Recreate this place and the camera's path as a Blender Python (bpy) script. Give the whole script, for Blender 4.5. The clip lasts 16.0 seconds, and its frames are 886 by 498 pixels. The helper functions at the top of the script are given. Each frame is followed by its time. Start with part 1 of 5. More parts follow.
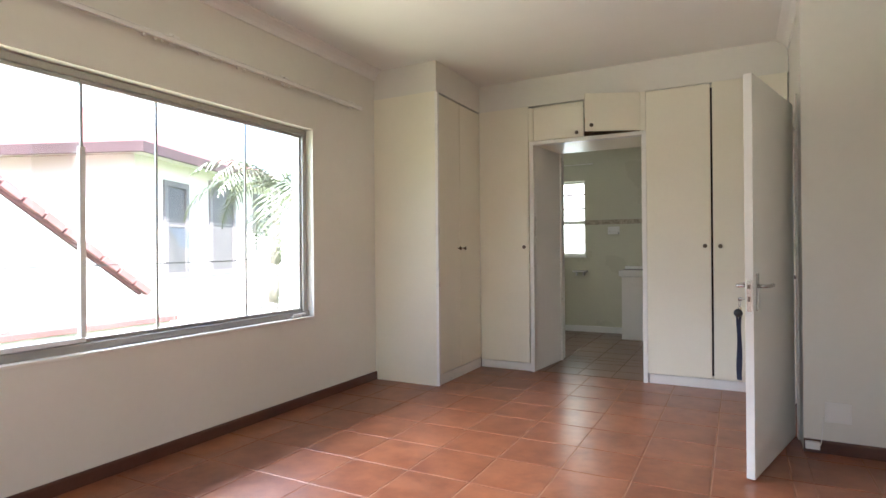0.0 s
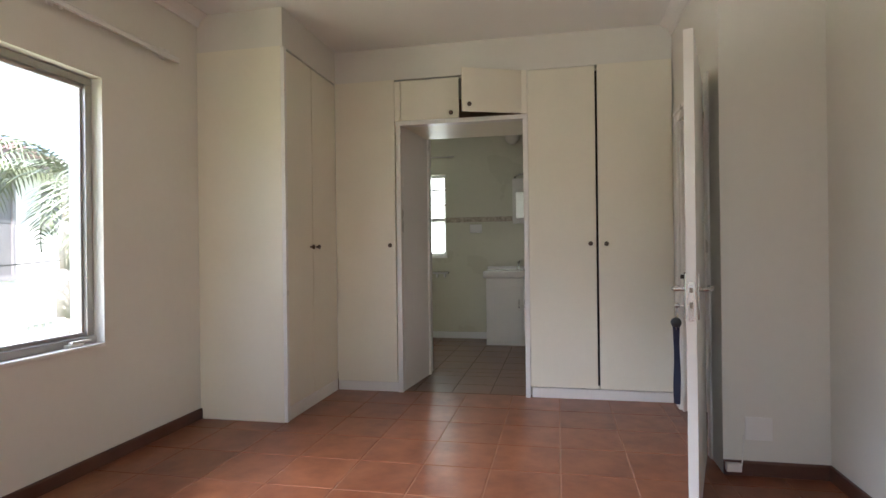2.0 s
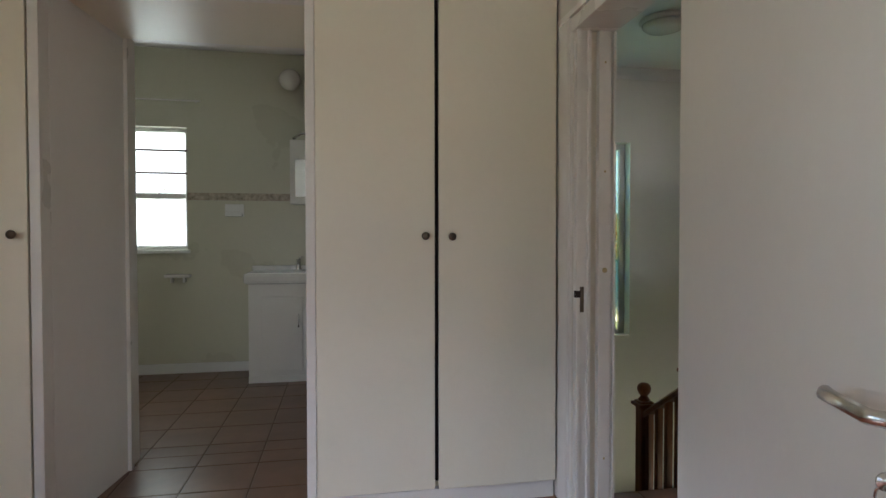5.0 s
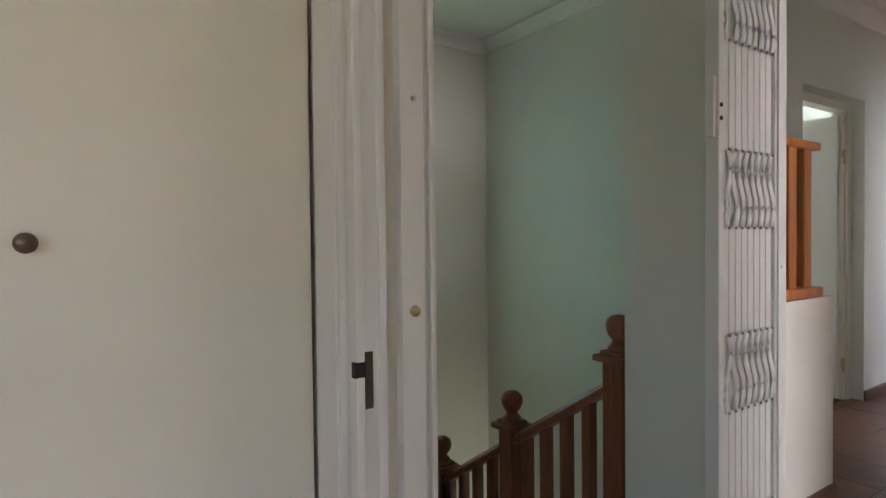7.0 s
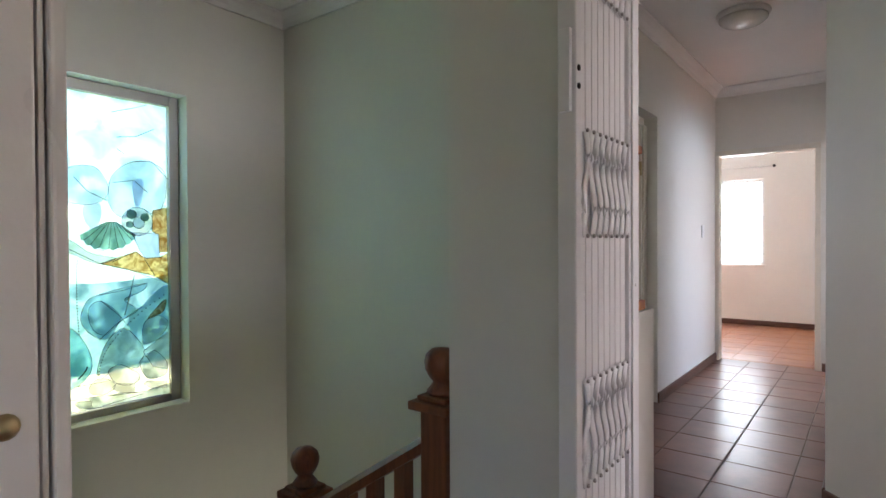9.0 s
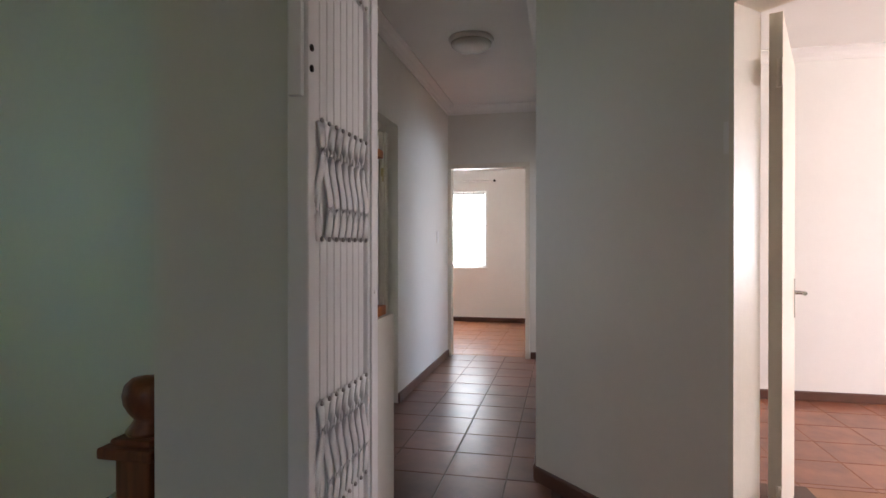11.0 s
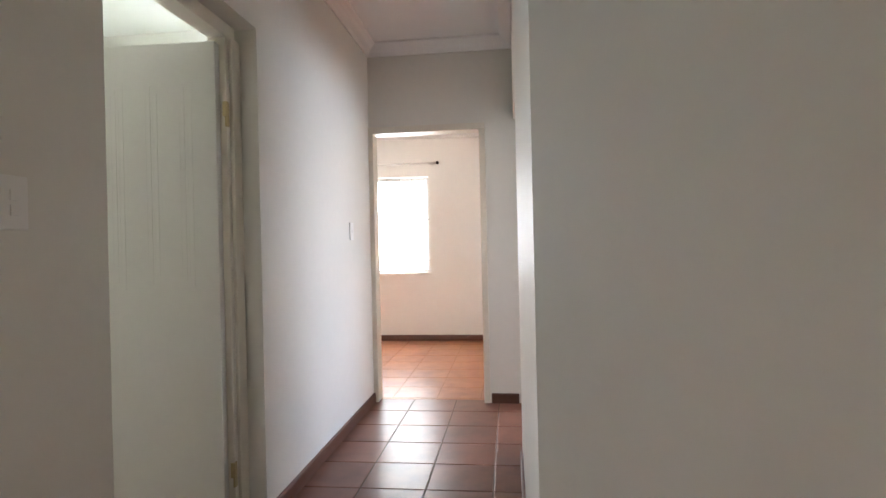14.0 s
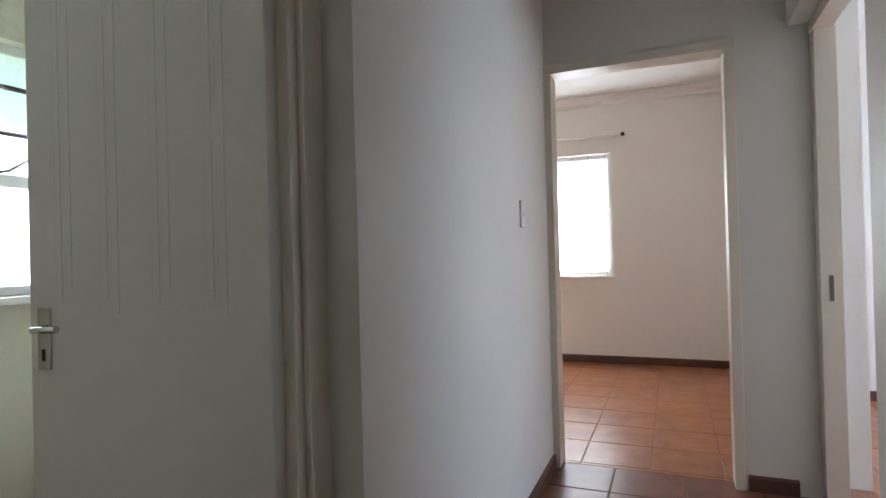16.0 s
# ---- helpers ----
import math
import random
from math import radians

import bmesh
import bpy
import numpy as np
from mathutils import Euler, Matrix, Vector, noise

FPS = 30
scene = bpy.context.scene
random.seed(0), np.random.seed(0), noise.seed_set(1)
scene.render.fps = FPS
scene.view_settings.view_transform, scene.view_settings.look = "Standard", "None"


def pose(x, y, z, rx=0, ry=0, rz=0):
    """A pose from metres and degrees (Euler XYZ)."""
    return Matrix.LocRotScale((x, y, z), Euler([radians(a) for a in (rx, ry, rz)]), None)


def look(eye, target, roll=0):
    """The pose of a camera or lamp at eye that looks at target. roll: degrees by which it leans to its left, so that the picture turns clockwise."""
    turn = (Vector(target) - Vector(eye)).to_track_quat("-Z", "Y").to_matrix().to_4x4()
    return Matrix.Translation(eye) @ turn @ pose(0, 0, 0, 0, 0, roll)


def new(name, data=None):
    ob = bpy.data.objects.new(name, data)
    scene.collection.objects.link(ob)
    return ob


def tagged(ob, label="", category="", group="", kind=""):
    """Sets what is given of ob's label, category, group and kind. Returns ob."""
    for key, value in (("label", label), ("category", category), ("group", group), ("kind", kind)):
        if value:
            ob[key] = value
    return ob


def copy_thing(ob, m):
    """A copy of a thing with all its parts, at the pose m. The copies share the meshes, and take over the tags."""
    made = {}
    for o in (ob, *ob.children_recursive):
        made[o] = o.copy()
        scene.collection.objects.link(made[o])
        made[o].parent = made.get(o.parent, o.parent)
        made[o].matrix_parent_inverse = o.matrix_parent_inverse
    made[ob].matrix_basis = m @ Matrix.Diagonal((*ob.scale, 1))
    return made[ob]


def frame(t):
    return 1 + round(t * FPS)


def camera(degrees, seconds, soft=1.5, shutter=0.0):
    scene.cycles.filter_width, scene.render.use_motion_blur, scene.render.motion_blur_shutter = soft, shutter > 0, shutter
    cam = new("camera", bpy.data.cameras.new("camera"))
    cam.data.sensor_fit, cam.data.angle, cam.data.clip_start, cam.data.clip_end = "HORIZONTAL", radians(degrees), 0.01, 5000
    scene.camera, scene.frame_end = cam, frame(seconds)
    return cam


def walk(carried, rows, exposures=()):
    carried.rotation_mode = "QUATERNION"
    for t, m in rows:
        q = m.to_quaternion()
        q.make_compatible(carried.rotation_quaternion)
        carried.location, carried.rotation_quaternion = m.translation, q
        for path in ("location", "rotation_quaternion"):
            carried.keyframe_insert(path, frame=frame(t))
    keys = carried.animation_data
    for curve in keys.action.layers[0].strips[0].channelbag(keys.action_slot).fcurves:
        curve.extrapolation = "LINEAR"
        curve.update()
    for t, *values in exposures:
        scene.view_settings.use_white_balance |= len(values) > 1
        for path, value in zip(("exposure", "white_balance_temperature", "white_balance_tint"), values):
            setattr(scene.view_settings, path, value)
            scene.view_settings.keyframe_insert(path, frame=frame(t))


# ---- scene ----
cam = camera(76.7, 16.0)
PATH = [
    (0, (0.041, -0.014, 1.172), (-0.894, 1.754, 1.174), -0.5),
    (0.5, (-0.03, 0.043, 1.172), (-0.787, 1.894, 1.172), -0.5),
    (1, (-0.133, 0.239, 1.166), (-0.774, 2.134, 1.165), -0.6),
    (1.5, (-0.226, 0.491, 1.17), (-0.778, 2.414, 1.169), -0.7),
    (2, (-0.448, 0.736, 1.151), (-0.85, 2.695, 1.153), -0.7),
    (2.5, (-0.573, 1.031, 1.145), (-0.83, 3.014, 1.14), -0.8),
    (3, (-0.629, 1.379, 1.161), (-0.808, 3.371, 1.151), -0.9),
    (3.5, (-0.677, 1.756, 1.15), (-0.777, 3.753, 1.15), -0.8),
    (3.7, (-0.644, 1.903, 1.149), (-0.722, 3.901, 1.146), -0.9),
    (5.8, (-0.455, 3.326, 1.192), (0.234, 5.203, 1.134), -0.0),
    (6, (-0.387, 3.497, 1.178), (0.374, 5.345, 1.129), -0.3),
    (6.5, (-0.235, 3.741, 1.183), (0.732, 5.492, 1.14), -0.5),
    (7, (-0.034, 3.967, 1.182), (1.073, 5.632, 1.141), -0.6),
    (7.5, (0.101, 4.115, 1.184), (1.32, 5.7, 1.151), -0.2),
    (8, (0.223, 4.229, 1.2), (1.588, 5.69, 1.169), -0.5),
    (8.5, (0.325, 4.304, 1.188), (1.824, 5.628, 1.162), -0.4),
    (9, (0.379, 4.341, 1.188), (1.964, 5.56, 1.165), -0.3),
    (9.5, (0.36, 4.338, 1.187), (2.072, 5.37, 1.169), -0.2),
    (10, (0.341, 4.335, 1.184), (2.188, 5.103, 1.171), -0.3),
    (10.2, (0.344, 4.34, 1.192), (2.226, 5.016, 1.177), -0.0),
    (12.3, (1.191, 4.414, 1.176), (3.177, 4.648, 1.17), -0.9),
    (12.5, (1.318, 4.408, 1.178), (3.306, 4.627, 1.168), -0.8),
    (13, (1.674, 4.41, 1.162), (3.663, 4.618, 1.155), -1.2),
    (13.5, (2.012, 4.458, 1.15), (4.001, 4.675, 1.145), -1.3),
    (14, (2.336, 4.556, 1.153), (4.322, 4.792, 1.151), -1.3),
    (14.5, (2.717, 4.668, 1.176), (4.694, 4.967, 1.166), -1.4),
    (15, (3.061, 4.773, 1.146), (5.012, 5.215, 1.146), -1.2),
    (15.5, (3.344, 4.9, 1.141), (5.261, 5.472, 1.147), -1.4),
    (16, (3.602, 5.0, 1.124), (5.451, 5.761, 1.137), -1.5),
]
walk(cam, [(t, look(eye, target, roll)) for t, eye, target, roll in PATH],
     exposures=[(t, stops, 5800 if 6 <= t <= 10 or t >= 15 else 6100, tint + 9) for t, stops, tint in ((0, 2.65, 10), (1.5, 2.45, 11), (2.5, 2.2, 12), (3.5, 1.85, 13), (6, 2.35, 8), (7, 2.6, 8), (8, 2.75, 8), (9, 2.6, 15), (9.5, 2.4, 15), (10, 2.0, 15), (12.5, 2.5, 15), (13, 2.7, 14), (13.5, 2.75, 13), (14, 2.7, 13), (14.5, 2.45, 12), (15, 2.3, 12), (15.5, 2.25, 12), (16, 1.8, 11))])
# ---------------------------------------------------------------- light
world = bpy.data.worlds.new("sky")
scene.world = world
world.use_nodes = True
wn = world.node_tree
wn.nodes.clear()
sky = wn.nodes.new("ShaderNodeTexSky")
sky.sky_type = "NISHITA"
sky.sun_disc = False
sky.sun_elevation = radians(50)
sky.sun_rotation = radians(125)
sky.air_density, sky.dust_density = 1.0, 2.0
bg = wn.nodes.new("ShaderNodeBackground")
bg.inputs["Strength"].default_value = 0.15
wout = wn.nodes.new("ShaderNodeOutputWorld")
wn.links.new(sky.outputs[0], bg.inputs[0])
wn.links.new(bg.outputs[0], wout.inputs[0])

sun_data = bpy.data.lights.new("sun", "SUN")
sun_data.energy, sun_data.angle, sun_data.color = 5.0, radians(0.5), (1.0, 0.95, 0.87)
sun = new("sun", sun_data)
sun.matrix_world = look((math.sin(radians(125)) * 20, math.cos(radians(125)) * 20, 23.8), (0, 0, 0))


def window_light(name, eye, target, w, h, watts, color=(1, 1, 1)):
    """An area lamp standing in for daylight, in or beyond a window's opening."""
    d = bpy.data.lights.new(name, "AREA")
    d.shape, d.size, d.size_y, d.energy, d.color = "RECTANGLE", w, h, watts, color
    ob = new(name, d)
    ob.matrix_world = look(eye, target)
    return ob


# ---------------------------------------------------------------- materials
def base_mat(name):
    m = bpy.data.materials.new(name)
    m.use_nodes = True
    n = m.node_tree
    return m, n, n.nodes["Principled BSDF"]


def surface(name, color, rough=0.5, metal=0.0, var=0.06, scale=3.0, bump=0.0, bump_scale=120.0, spot=0.0, spot_color=(0.2, 0.15, 0.1),
            piece=0.0, spec=0.5, coat=0.0, stretch=(1, 1, 1), rough_var=0.1):
    """Paint, plaster, metal or tile: two scales of variation, wear spots and fine relief."""
    m, n, p = base_mat(name)
    L = n.links.new
    mp = n.nodes.new("ShaderNodeMapping")
    mp.inputs["Scale"].default_value = stretch
    geo = n.nodes.new("ShaderNodeNewGeometry")
    L(geo.outputs["Position"], mp.inputs[0])
    big = n.nodes.new("ShaderNodeTexNoise")
    big.inputs["Scale"].default_value, big.inputs["Detail"].default_value = scale, 4
    L(mp.outputs[0], big.inputs["Vector"])
    fine = n.nodes.new("ShaderNodeTexNoise")
    fine.inputs["Scale"].default_value, fine.inputs["Detail"].default_value = scale * 14, 3
    L(mp.outputs[0], fine.inputs["Vector"])
    mix = n.nodes.new("ShaderNodeMath")
    mix.operation = "MULTIPLY_ADD"
    mix.inputs[1].default_value = 0.35
    L(fine.outputs[0], mix.inputs[0])
    L(big.outputs[0], mix.inputs[2])
    ramp = n.nodes.new("ShaderNodeMapRange")
    ramp.inputs["From Min"].default_value, ramp.inputs["From Max"].default_value = 0.4, 0.95
    ramp.inputs["To Min"].default_value, ramp.inputs["To Max"].default_value = 1 - var, 1 + var
    L(mix.outputs[0], ramp.inputs[0])
    hsv = n.nodes.new("ShaderNodeHueSaturation")
    hsv.inputs["Color"].default_value = (*color, 1)
    last = ramp.outputs[0]
    if piece:
        oi = n.nodes.new("ShaderNodeObjectInfo")
        r = n.nodes.new("ShaderNodeMapRange")
        r.inputs["To Min"].default_value, r.inputs["To Max"].default_value = 1 - piece, 1 + piece
        L(oi.outputs["Random"], r.inputs[0])
        mu = n.nodes.new("ShaderNodeMath")
        mu.operation = "MULTIPLY"
        L(r.outputs[0], mu.inputs[0])
        L(last, mu.inputs[1])
        last = mu.outputs[0]
    L(last, hsv.inputs["Value"])
    out = hsv.outputs[0]
    if spot:
        sp = n.nodes.new("ShaderNodeTexNoise")
        sp.inputs["Scale"].default_value, sp.inputs["Detail"].default_value, sp.inputs["Roughness"].default_value = 7, 6, 0.7
        L(geo.outputs["Position"], sp.inputs["Vector"])
        sr = n.nodes.new("ShaderNodeMapRange")
        sr.inputs["From Min"].default_value, sr.inputs["From Max"].default_value = 0.62, 0.75
        sr.inputs["To Max"].default_value = spot
        L(sp.outputs[0], sr.inputs[0])
        mx = n.nodes.new("ShaderNodeMix")
        mx.data_type = "RGBA"
        mx.inputs[7].default_value = (*spot_color, 1)
        L(sr.outputs[0], mx.inputs[0])
        L(out, mx.inputs[6])
        out = mx.outputs[2]
    L(out, p.inputs["Base Color"])
    rr = n.nodes.new("ShaderNodeMapRange")
    rr.inputs["To Min"].default_value, rr.inputs["To Max"].default_value = max(0.03, rough - rough_var), min(1, rough + rough_var)
    L(big.outputs[0], rr.inputs[0])
    L(rr.outputs[0], p.inputs["Roughness"])
    p.inputs["Metallic"].default_value = metal
    p.inputs["Specular IOR Level"].default_value = spec
    p.inputs["Coat Weight"].default_value = coat
    p.inputs["Coat Roughness"].default_value = 0.12
    if bump:
        bn = n.nodes.new("ShaderNodeTexNoise")
        bn.inputs["Scale"].default_value, bn.inputs["Detail"].default_value = bump_scale, 3
        L(mp.outputs[0], bn.inputs["Vector"])
        bu = n.nodes.new("ShaderNodeBump")
        bu.inputs["Strength"].default_value, bu.inputs["Distance"].default_value = bump, 0.01
        L(bn.outputs[0], bu.inputs["Height"])
        L(bu.outputs[0], p.inputs["Normal"])
    return m


def tile_mat(name, dark, light, rough, piece=0.14, scale=5.0):
    """Glazed clay: cloudy patches from dark to light, each tile a shade of its own."""
    m, n, p = base_mat(name)
    L = n.links.new
    geo = n.nodes.new("ShaderNodeNewGeometry")
    oi = n.nodes.new("ShaderNodeObjectInfo")
    off = n.nodes.new("ShaderNodeVectorMath")
    off.operation = "MULTIPLY_ADD"
    off.inputs[1].default_value = (1, 1, 1)
    L(geo.outputs["Position"], off.inputs[0])
    sc = n.nodes.new("ShaderNodeMath")
    sc.operation = "MULTIPLY"
    sc.inputs[1].default_value = 37.0
    L(oi.outputs["Random"], sc.inputs[0])
    L(sc.outputs[0], off.inputs[2])
    big = n.nodes.new("ShaderNodeTexNoise")
    big.inputs["Scale"].default_value, big.inputs["Detail"].default_value, big.inputs["Roughness"].default_value = scale, 5, 0.6
    L(off.outputs[0], big.inputs["Vector"])
    rp = n.nodes.new("ShaderNodeValToRGB")
    rp.color_ramp.elements[0].position, rp.color_ramp.elements[0].color = 0.32, (*dark, 1)
    rp.color_ramp.elements[1].position, rp.color_ramp.elements[1].color = 0.68, (*light, 1)
    L(big.outputs[0], rp.inputs[0])
    hsv = n.nodes.new("ShaderNodeHueSaturation")
    r = n.nodes.new("ShaderNodeMapRange")
    r.inputs["To Min"].default_value, r.inputs["To Max"].default_value = 1 - piece, 1 + piece
    L(oi.outputs["Random"], r.inputs[0])
    L(r.outputs[0], hsv.inputs["Value"])
    L(rp.outputs[0], hsv.inputs["Color"])
    L(hsv.outputs[0], p.inputs["Base Color"])
    sm = n.nodes.new("ShaderNodeTexNoise")
    sm.inputs["Scale"].default_value, sm.inputs["Detail"].default_value = 9, 4
    L(geo.outputs["Position"], sm.inputs["Vector"])
    rr = n.nodes.new("ShaderNodeMapRange")
    rr.inputs["To Min"].default_value, rr.inputs["To Max"].default_value = rough * 0.985, rough * 1.12
    L(sm.outputs[0], rr.inputs[0])
    L(rr.outputs[0], p.inputs["Roughness"])
    p.inputs["Specular IOR Level"].default_value = 0.5
    return m


def wood_mat(name, dark, light, rough=0.42):
    """Varnished wood with the grain along z."""
    m, n, p = base_mat(name)
    L = n.links.new
    tc = n.nodes.new("ShaderNodeTexCoord")
    oi = n.nodes.new("ShaderNodeObjectInfo")
    mp = n.nodes.new("ShaderNodeMapping")
    mp.inputs["Scale"].default_value = (22, 22, 1.6)
    L(tc.outputs["Object"], mp.inputs[0])
    L(oi.outputs["Random"], mp.inputs["Location"])
    g = n.nodes.new("ShaderNodeTexNoise")
    g.inputs["Scale"].default_value, g.inputs["Detail"].default_value, g.inputs["Distortion"].default_value = 2.2, 6, 0.8
    L(mp.outputs[0], g.inputs["Vector"])
    rp = n.nodes.new("ShaderNodeValToRGB")
    rp.color_ramp.elements[0].position, rp.color_ramp.elements[0].color = 0.3, (*dark, 1)
    rp.color_ramp.elements[1].position, rp.color_ramp.elements[1].color = 0.7, (*light, 1)
    L(g.outputs[0], rp.inputs[0])
    L(rp.outputs[0], p.inputs["Base Color"])
    p.inputs["Roughness"].default_value = rough
    p.inputs["Coat Weight"].default_value = 0.1
    p.inputs["Coat Roughness"].default_value = 0.15
    bu = n.nodes.new("ShaderNodeBump")
    bu.inputs["Strength"].default_value, bu.inputs["Distance"].default_value = 0.1, 0.003
    L(g.outputs[0], bu.inputs["Height"])
    L(bu.outputs[0], p.inputs["Normal"])
    return m


def glass_mat(name, tint=(0.95, 0.97, 0.96)):
    """Clear thin glass: lets light straight through, with Fresnel gloss."""
    m = bpy.data.materials.new(name)
    m.use_nodes = True
    n = m.node_tree
    n.nodes.clear()
    tr = n.nodes.new("ShaderNodeBsdfTransparent")
    tr.inputs[0].default_value = (*tint, 1)
    gl = n.nodes.new("ShaderNodeBsdfGlossy")
    gl.inputs["Roughness"].default_value = 0.02
    fr = n.nodes.new("ShaderNodeFresnel")
    fr.inputs[0].default_value = 1.45
    mx = n.nodes.new("ShaderNodeMixShader")
    out = n.nodes.new("ShaderNodeOutputMaterial")
    cap = n.nodes.new("ShaderNodeMath")
    cap.operation = "MINIMUM"
    cap.inputs[1].default_value = 0.1
    n.links.new(fr.outputs[0], cap.inputs[0])
    n.links.new(cap.outputs[0], mx.inputs[0])
    n.links.new(tr.outputs[0], mx.inputs[1])
    n.links.new(gl.outputs[0], mx.inputs[2])
    n.links.new(mx.outputs[0], out.inputs[0])
    return m


def lit_through(name, color, clear=0.25, var=0.2, scale=14.0, light=None):
    """Frosted or painted glass and sheer cloth: light comes through it, scattered."""
    m = bpy.data.materials.new(name)
    m.use_nodes = True
    n = m.node_tree
    n.nodes.clear()
    L = n.links.new
    geo = n.nodes.new("ShaderNodeNewGeometry")
    no = n.nodes.new("ShaderNodeTexNoise")
    no.inputs["Scale"].default_value, no.inputs["Detail"].default_value, no.inputs["Distortion"].default_value = scale, 5, 1.0
    L(geo.outputs["Position"], no.inputs["Vector"])
    rp = n.nodes.new("ShaderNodeValToRGB")
    lo = tuple(c * (1 - var) for c in color)
    hi = light or tuple(min(1, c * (1 + var)) for c in color)
    rp.color_ramp.elements[0].position, rp.color_ramp.elements[0].color = 0.35, (*lo, 1)
    rp.color_ramp.elements[1].position, rp.color_ramp.elements[1].color = 0.65, (*hi, 1)
    L(no.outputs[0], rp.inputs[0])
    tl = n.nodes.new("ShaderNodeBsdfTranslucent")
    tr = n.nodes.new("ShaderNodeBsdfTransparent")
    L(rp.outputs[0], tl.inputs[0])
    L(rp.outputs[0], tr.inputs[0])
    m1 = n.nodes.new("ShaderNodeMixShader")
    m1.inputs[0].default_value = clear
    L(tl.outputs[0], m1.inputs[1])
    L(tr.outputs[0], m1.inputs[2])
    gl = n.nodes.new("ShaderNodeBsdfGlossy")
    gl.inputs["Roughness"].default_value = 0.15
    m2 = n.nodes.new("ShaderNodeMixShader")
    m2.inputs[0].default_value = 0.05
    L(m1.outputs[0], m2.inputs[1])
    L(gl.outputs[0], m2.inputs[2])
    out = n.nodes.new("ShaderNodeOutputMaterial")
    L(m2.outputs[0], out.inputs[0])
    return m


M_WALL = surface("wall_paint", (0.73, 0.70, 0.62), 0.5, var=0.035, scale=1.6, bump=0.035, bump_scale=45, spot=0.05, spot_color=(0.55, 0.5, 0.42))
M_WALL2 = surface("pale_wall_paint", (0.79, 0.765, 0.71), 0.55, var=0.03, scale=1.6, bump=0.05, bump_scale=60)
M_CEIL = surface("ceiling_paint", (0.80, 0.79, 0.75), 0.8, var=0.02, bump=0.05, bump_scale=90)
M_CORN = surface("cornice_paint", (0.80, 0.775, 0.73), 0.6, var=0.03, bump=0.04)
M_WARD = surface("wardrobe_paint", (0.80, 0.75, 0.61), 0.36, var=0.03, scale=2.2, bump=0.06, bump_scale=45, spot=0.06, spot_color=(0.6, 0.52, 0.36))
M_TRIM = surface("gloss_trim_paint", (0.78, 0.75, 0.69), 0.3, var=0.04, bump=0.08, bump_scale=40, spot=0.12, spot_color=(0.45, 0.38, 0.3))
M_DOOR = surface("door_paint", (0.76, 0.74, 0.68), 0.34, var=0.03, scale=2, bump=0.05, bump_scale=50, spot=0.05, spot_color=(0.5, 0.45, 0.38))
M_CREAM = surface("cream_frame_paint", (0.74, 0.68, 0.56), 0.35, var=0.05, bump=0.06, spot=0.1, spot_color=(0.4, 0.32, 0.2))
M_BASE = surface("brown_skirting", (0.10, 0.042, 0.026), 0.35, var=0.25, scale=6, bump=0.05)
M_TERRA = tile_mat("terracotta_glaze", (0.165, 0.047, 0.020), (0.295, 0.105, 0.047), 0.285, 0.08, 6.5)
M_ORANGE = tile_mat("orange_glaze", (0.27, 0.085, 0.028), (0.42, 0.165, 0.065), 0.285, 0.06, 6.0)
M_QUARRY = tile_mat("brown_glaze", (0.12, 0.048, 0.030), (0.21, 0.085, 0.052), 0.285, 0.1, 4)
M_QUARRY.node_tree.nodes["Principled BSDF"].inputs["Specular IOR Level"].default_value = 0.30
M_BATHFL = tile_mat("bathroom_floor_glaze", (0.12, 0.06, 0.035), (0.19, 0.10, 0.06), 0.285, 0.08, 4)
M_GROUT = surface("grout", (0.31, 0.165, 0.10), 0.9, var=0.2, scale=9, bump=0.2)
M_GROUT_D = surface("dark_grout", (0.12, 0.075, 0.055), 0.9, var=0.2, scale=9, bump=0.2)
M_BORDER = surface("patterned_border", (0.42, 0.36, 0.27), 0.3, var=0.5, scale=28, bump=0.05)
M_ALU = surface("grey_aluminium", (0.42, 0.40, 0.37), 0.38, metal=0.6, var=0.05, bump=0.02)
M_WHITE_AL = surface("white_aluminium", (0.78, 0.78, 0.76), 0.35, var=0.03)
M_CHROME = surface("brushed_chrome", (0.62, 0.61, 0.58), 0.22, metal=1.0, var=0.05)
M_PEWTER = surface("pewter_knob", (0.16, 0.13, 0.10), 0.3, metal=0.9, var=0.15)
M_BRASS = surface("dull_brass", (0.50, 0.40, 0.22), 0.4, metal=1.0, var=0.15)
# near-black: stands in for shade in gaps and holes, also colours a rod finial
M_DARK = surface("near_black", (0.025, 0.018, 0.014), 0.8, var=0.2)
M_BLUE = surface("navy_webbing", (0.012, 0.016, 0.038), 0.85, var=0.2, scale=40, bump=0.3, bump_scale=400)
M_BLACK = surface("black_plastic", (0.02, 0.02, 0.02), 0.4, var=0.1)
M_PLAST = surface("white_plastic", (0.80, 0.78, 0.73), 0.35, var=0.02)
M_CERAM = surface("white_ceramic", (0.82, 0.82, 0.79), 0.1, var=0.01)
M_GATE = surface("white_gate_enamel", (0.84, 0.82, 0.80), 0.32, var=0.04, spot=0.08, spot_color=(0.4, 0.33, 0.25))
M_WOOD = wood_mat("orange_varnished_wood", (0.36, 0.095, 0.014), (0.56, 0.18, 0.028))
M_WOODD = wood_mat("red_brown_varnished_wood", (0.13, 0.035, 0.012), (0.24, 0.075, 0.026))
M_RAWWOOD = surface("bare_shelf_board", (0.30, 0.2, 0.11), 0.7, var=0.2, scale=8)
M_STEP = surface("stair_tile", (0.22, 0.11, 0.07), 0.4, var=0.2, scale=6)
M_GLASS = glass_mat("clear_glass")
M_FROST = lit_through("frosted_glass", (0.85, 0.89, 0.87), 0.04, 0.05, 40)
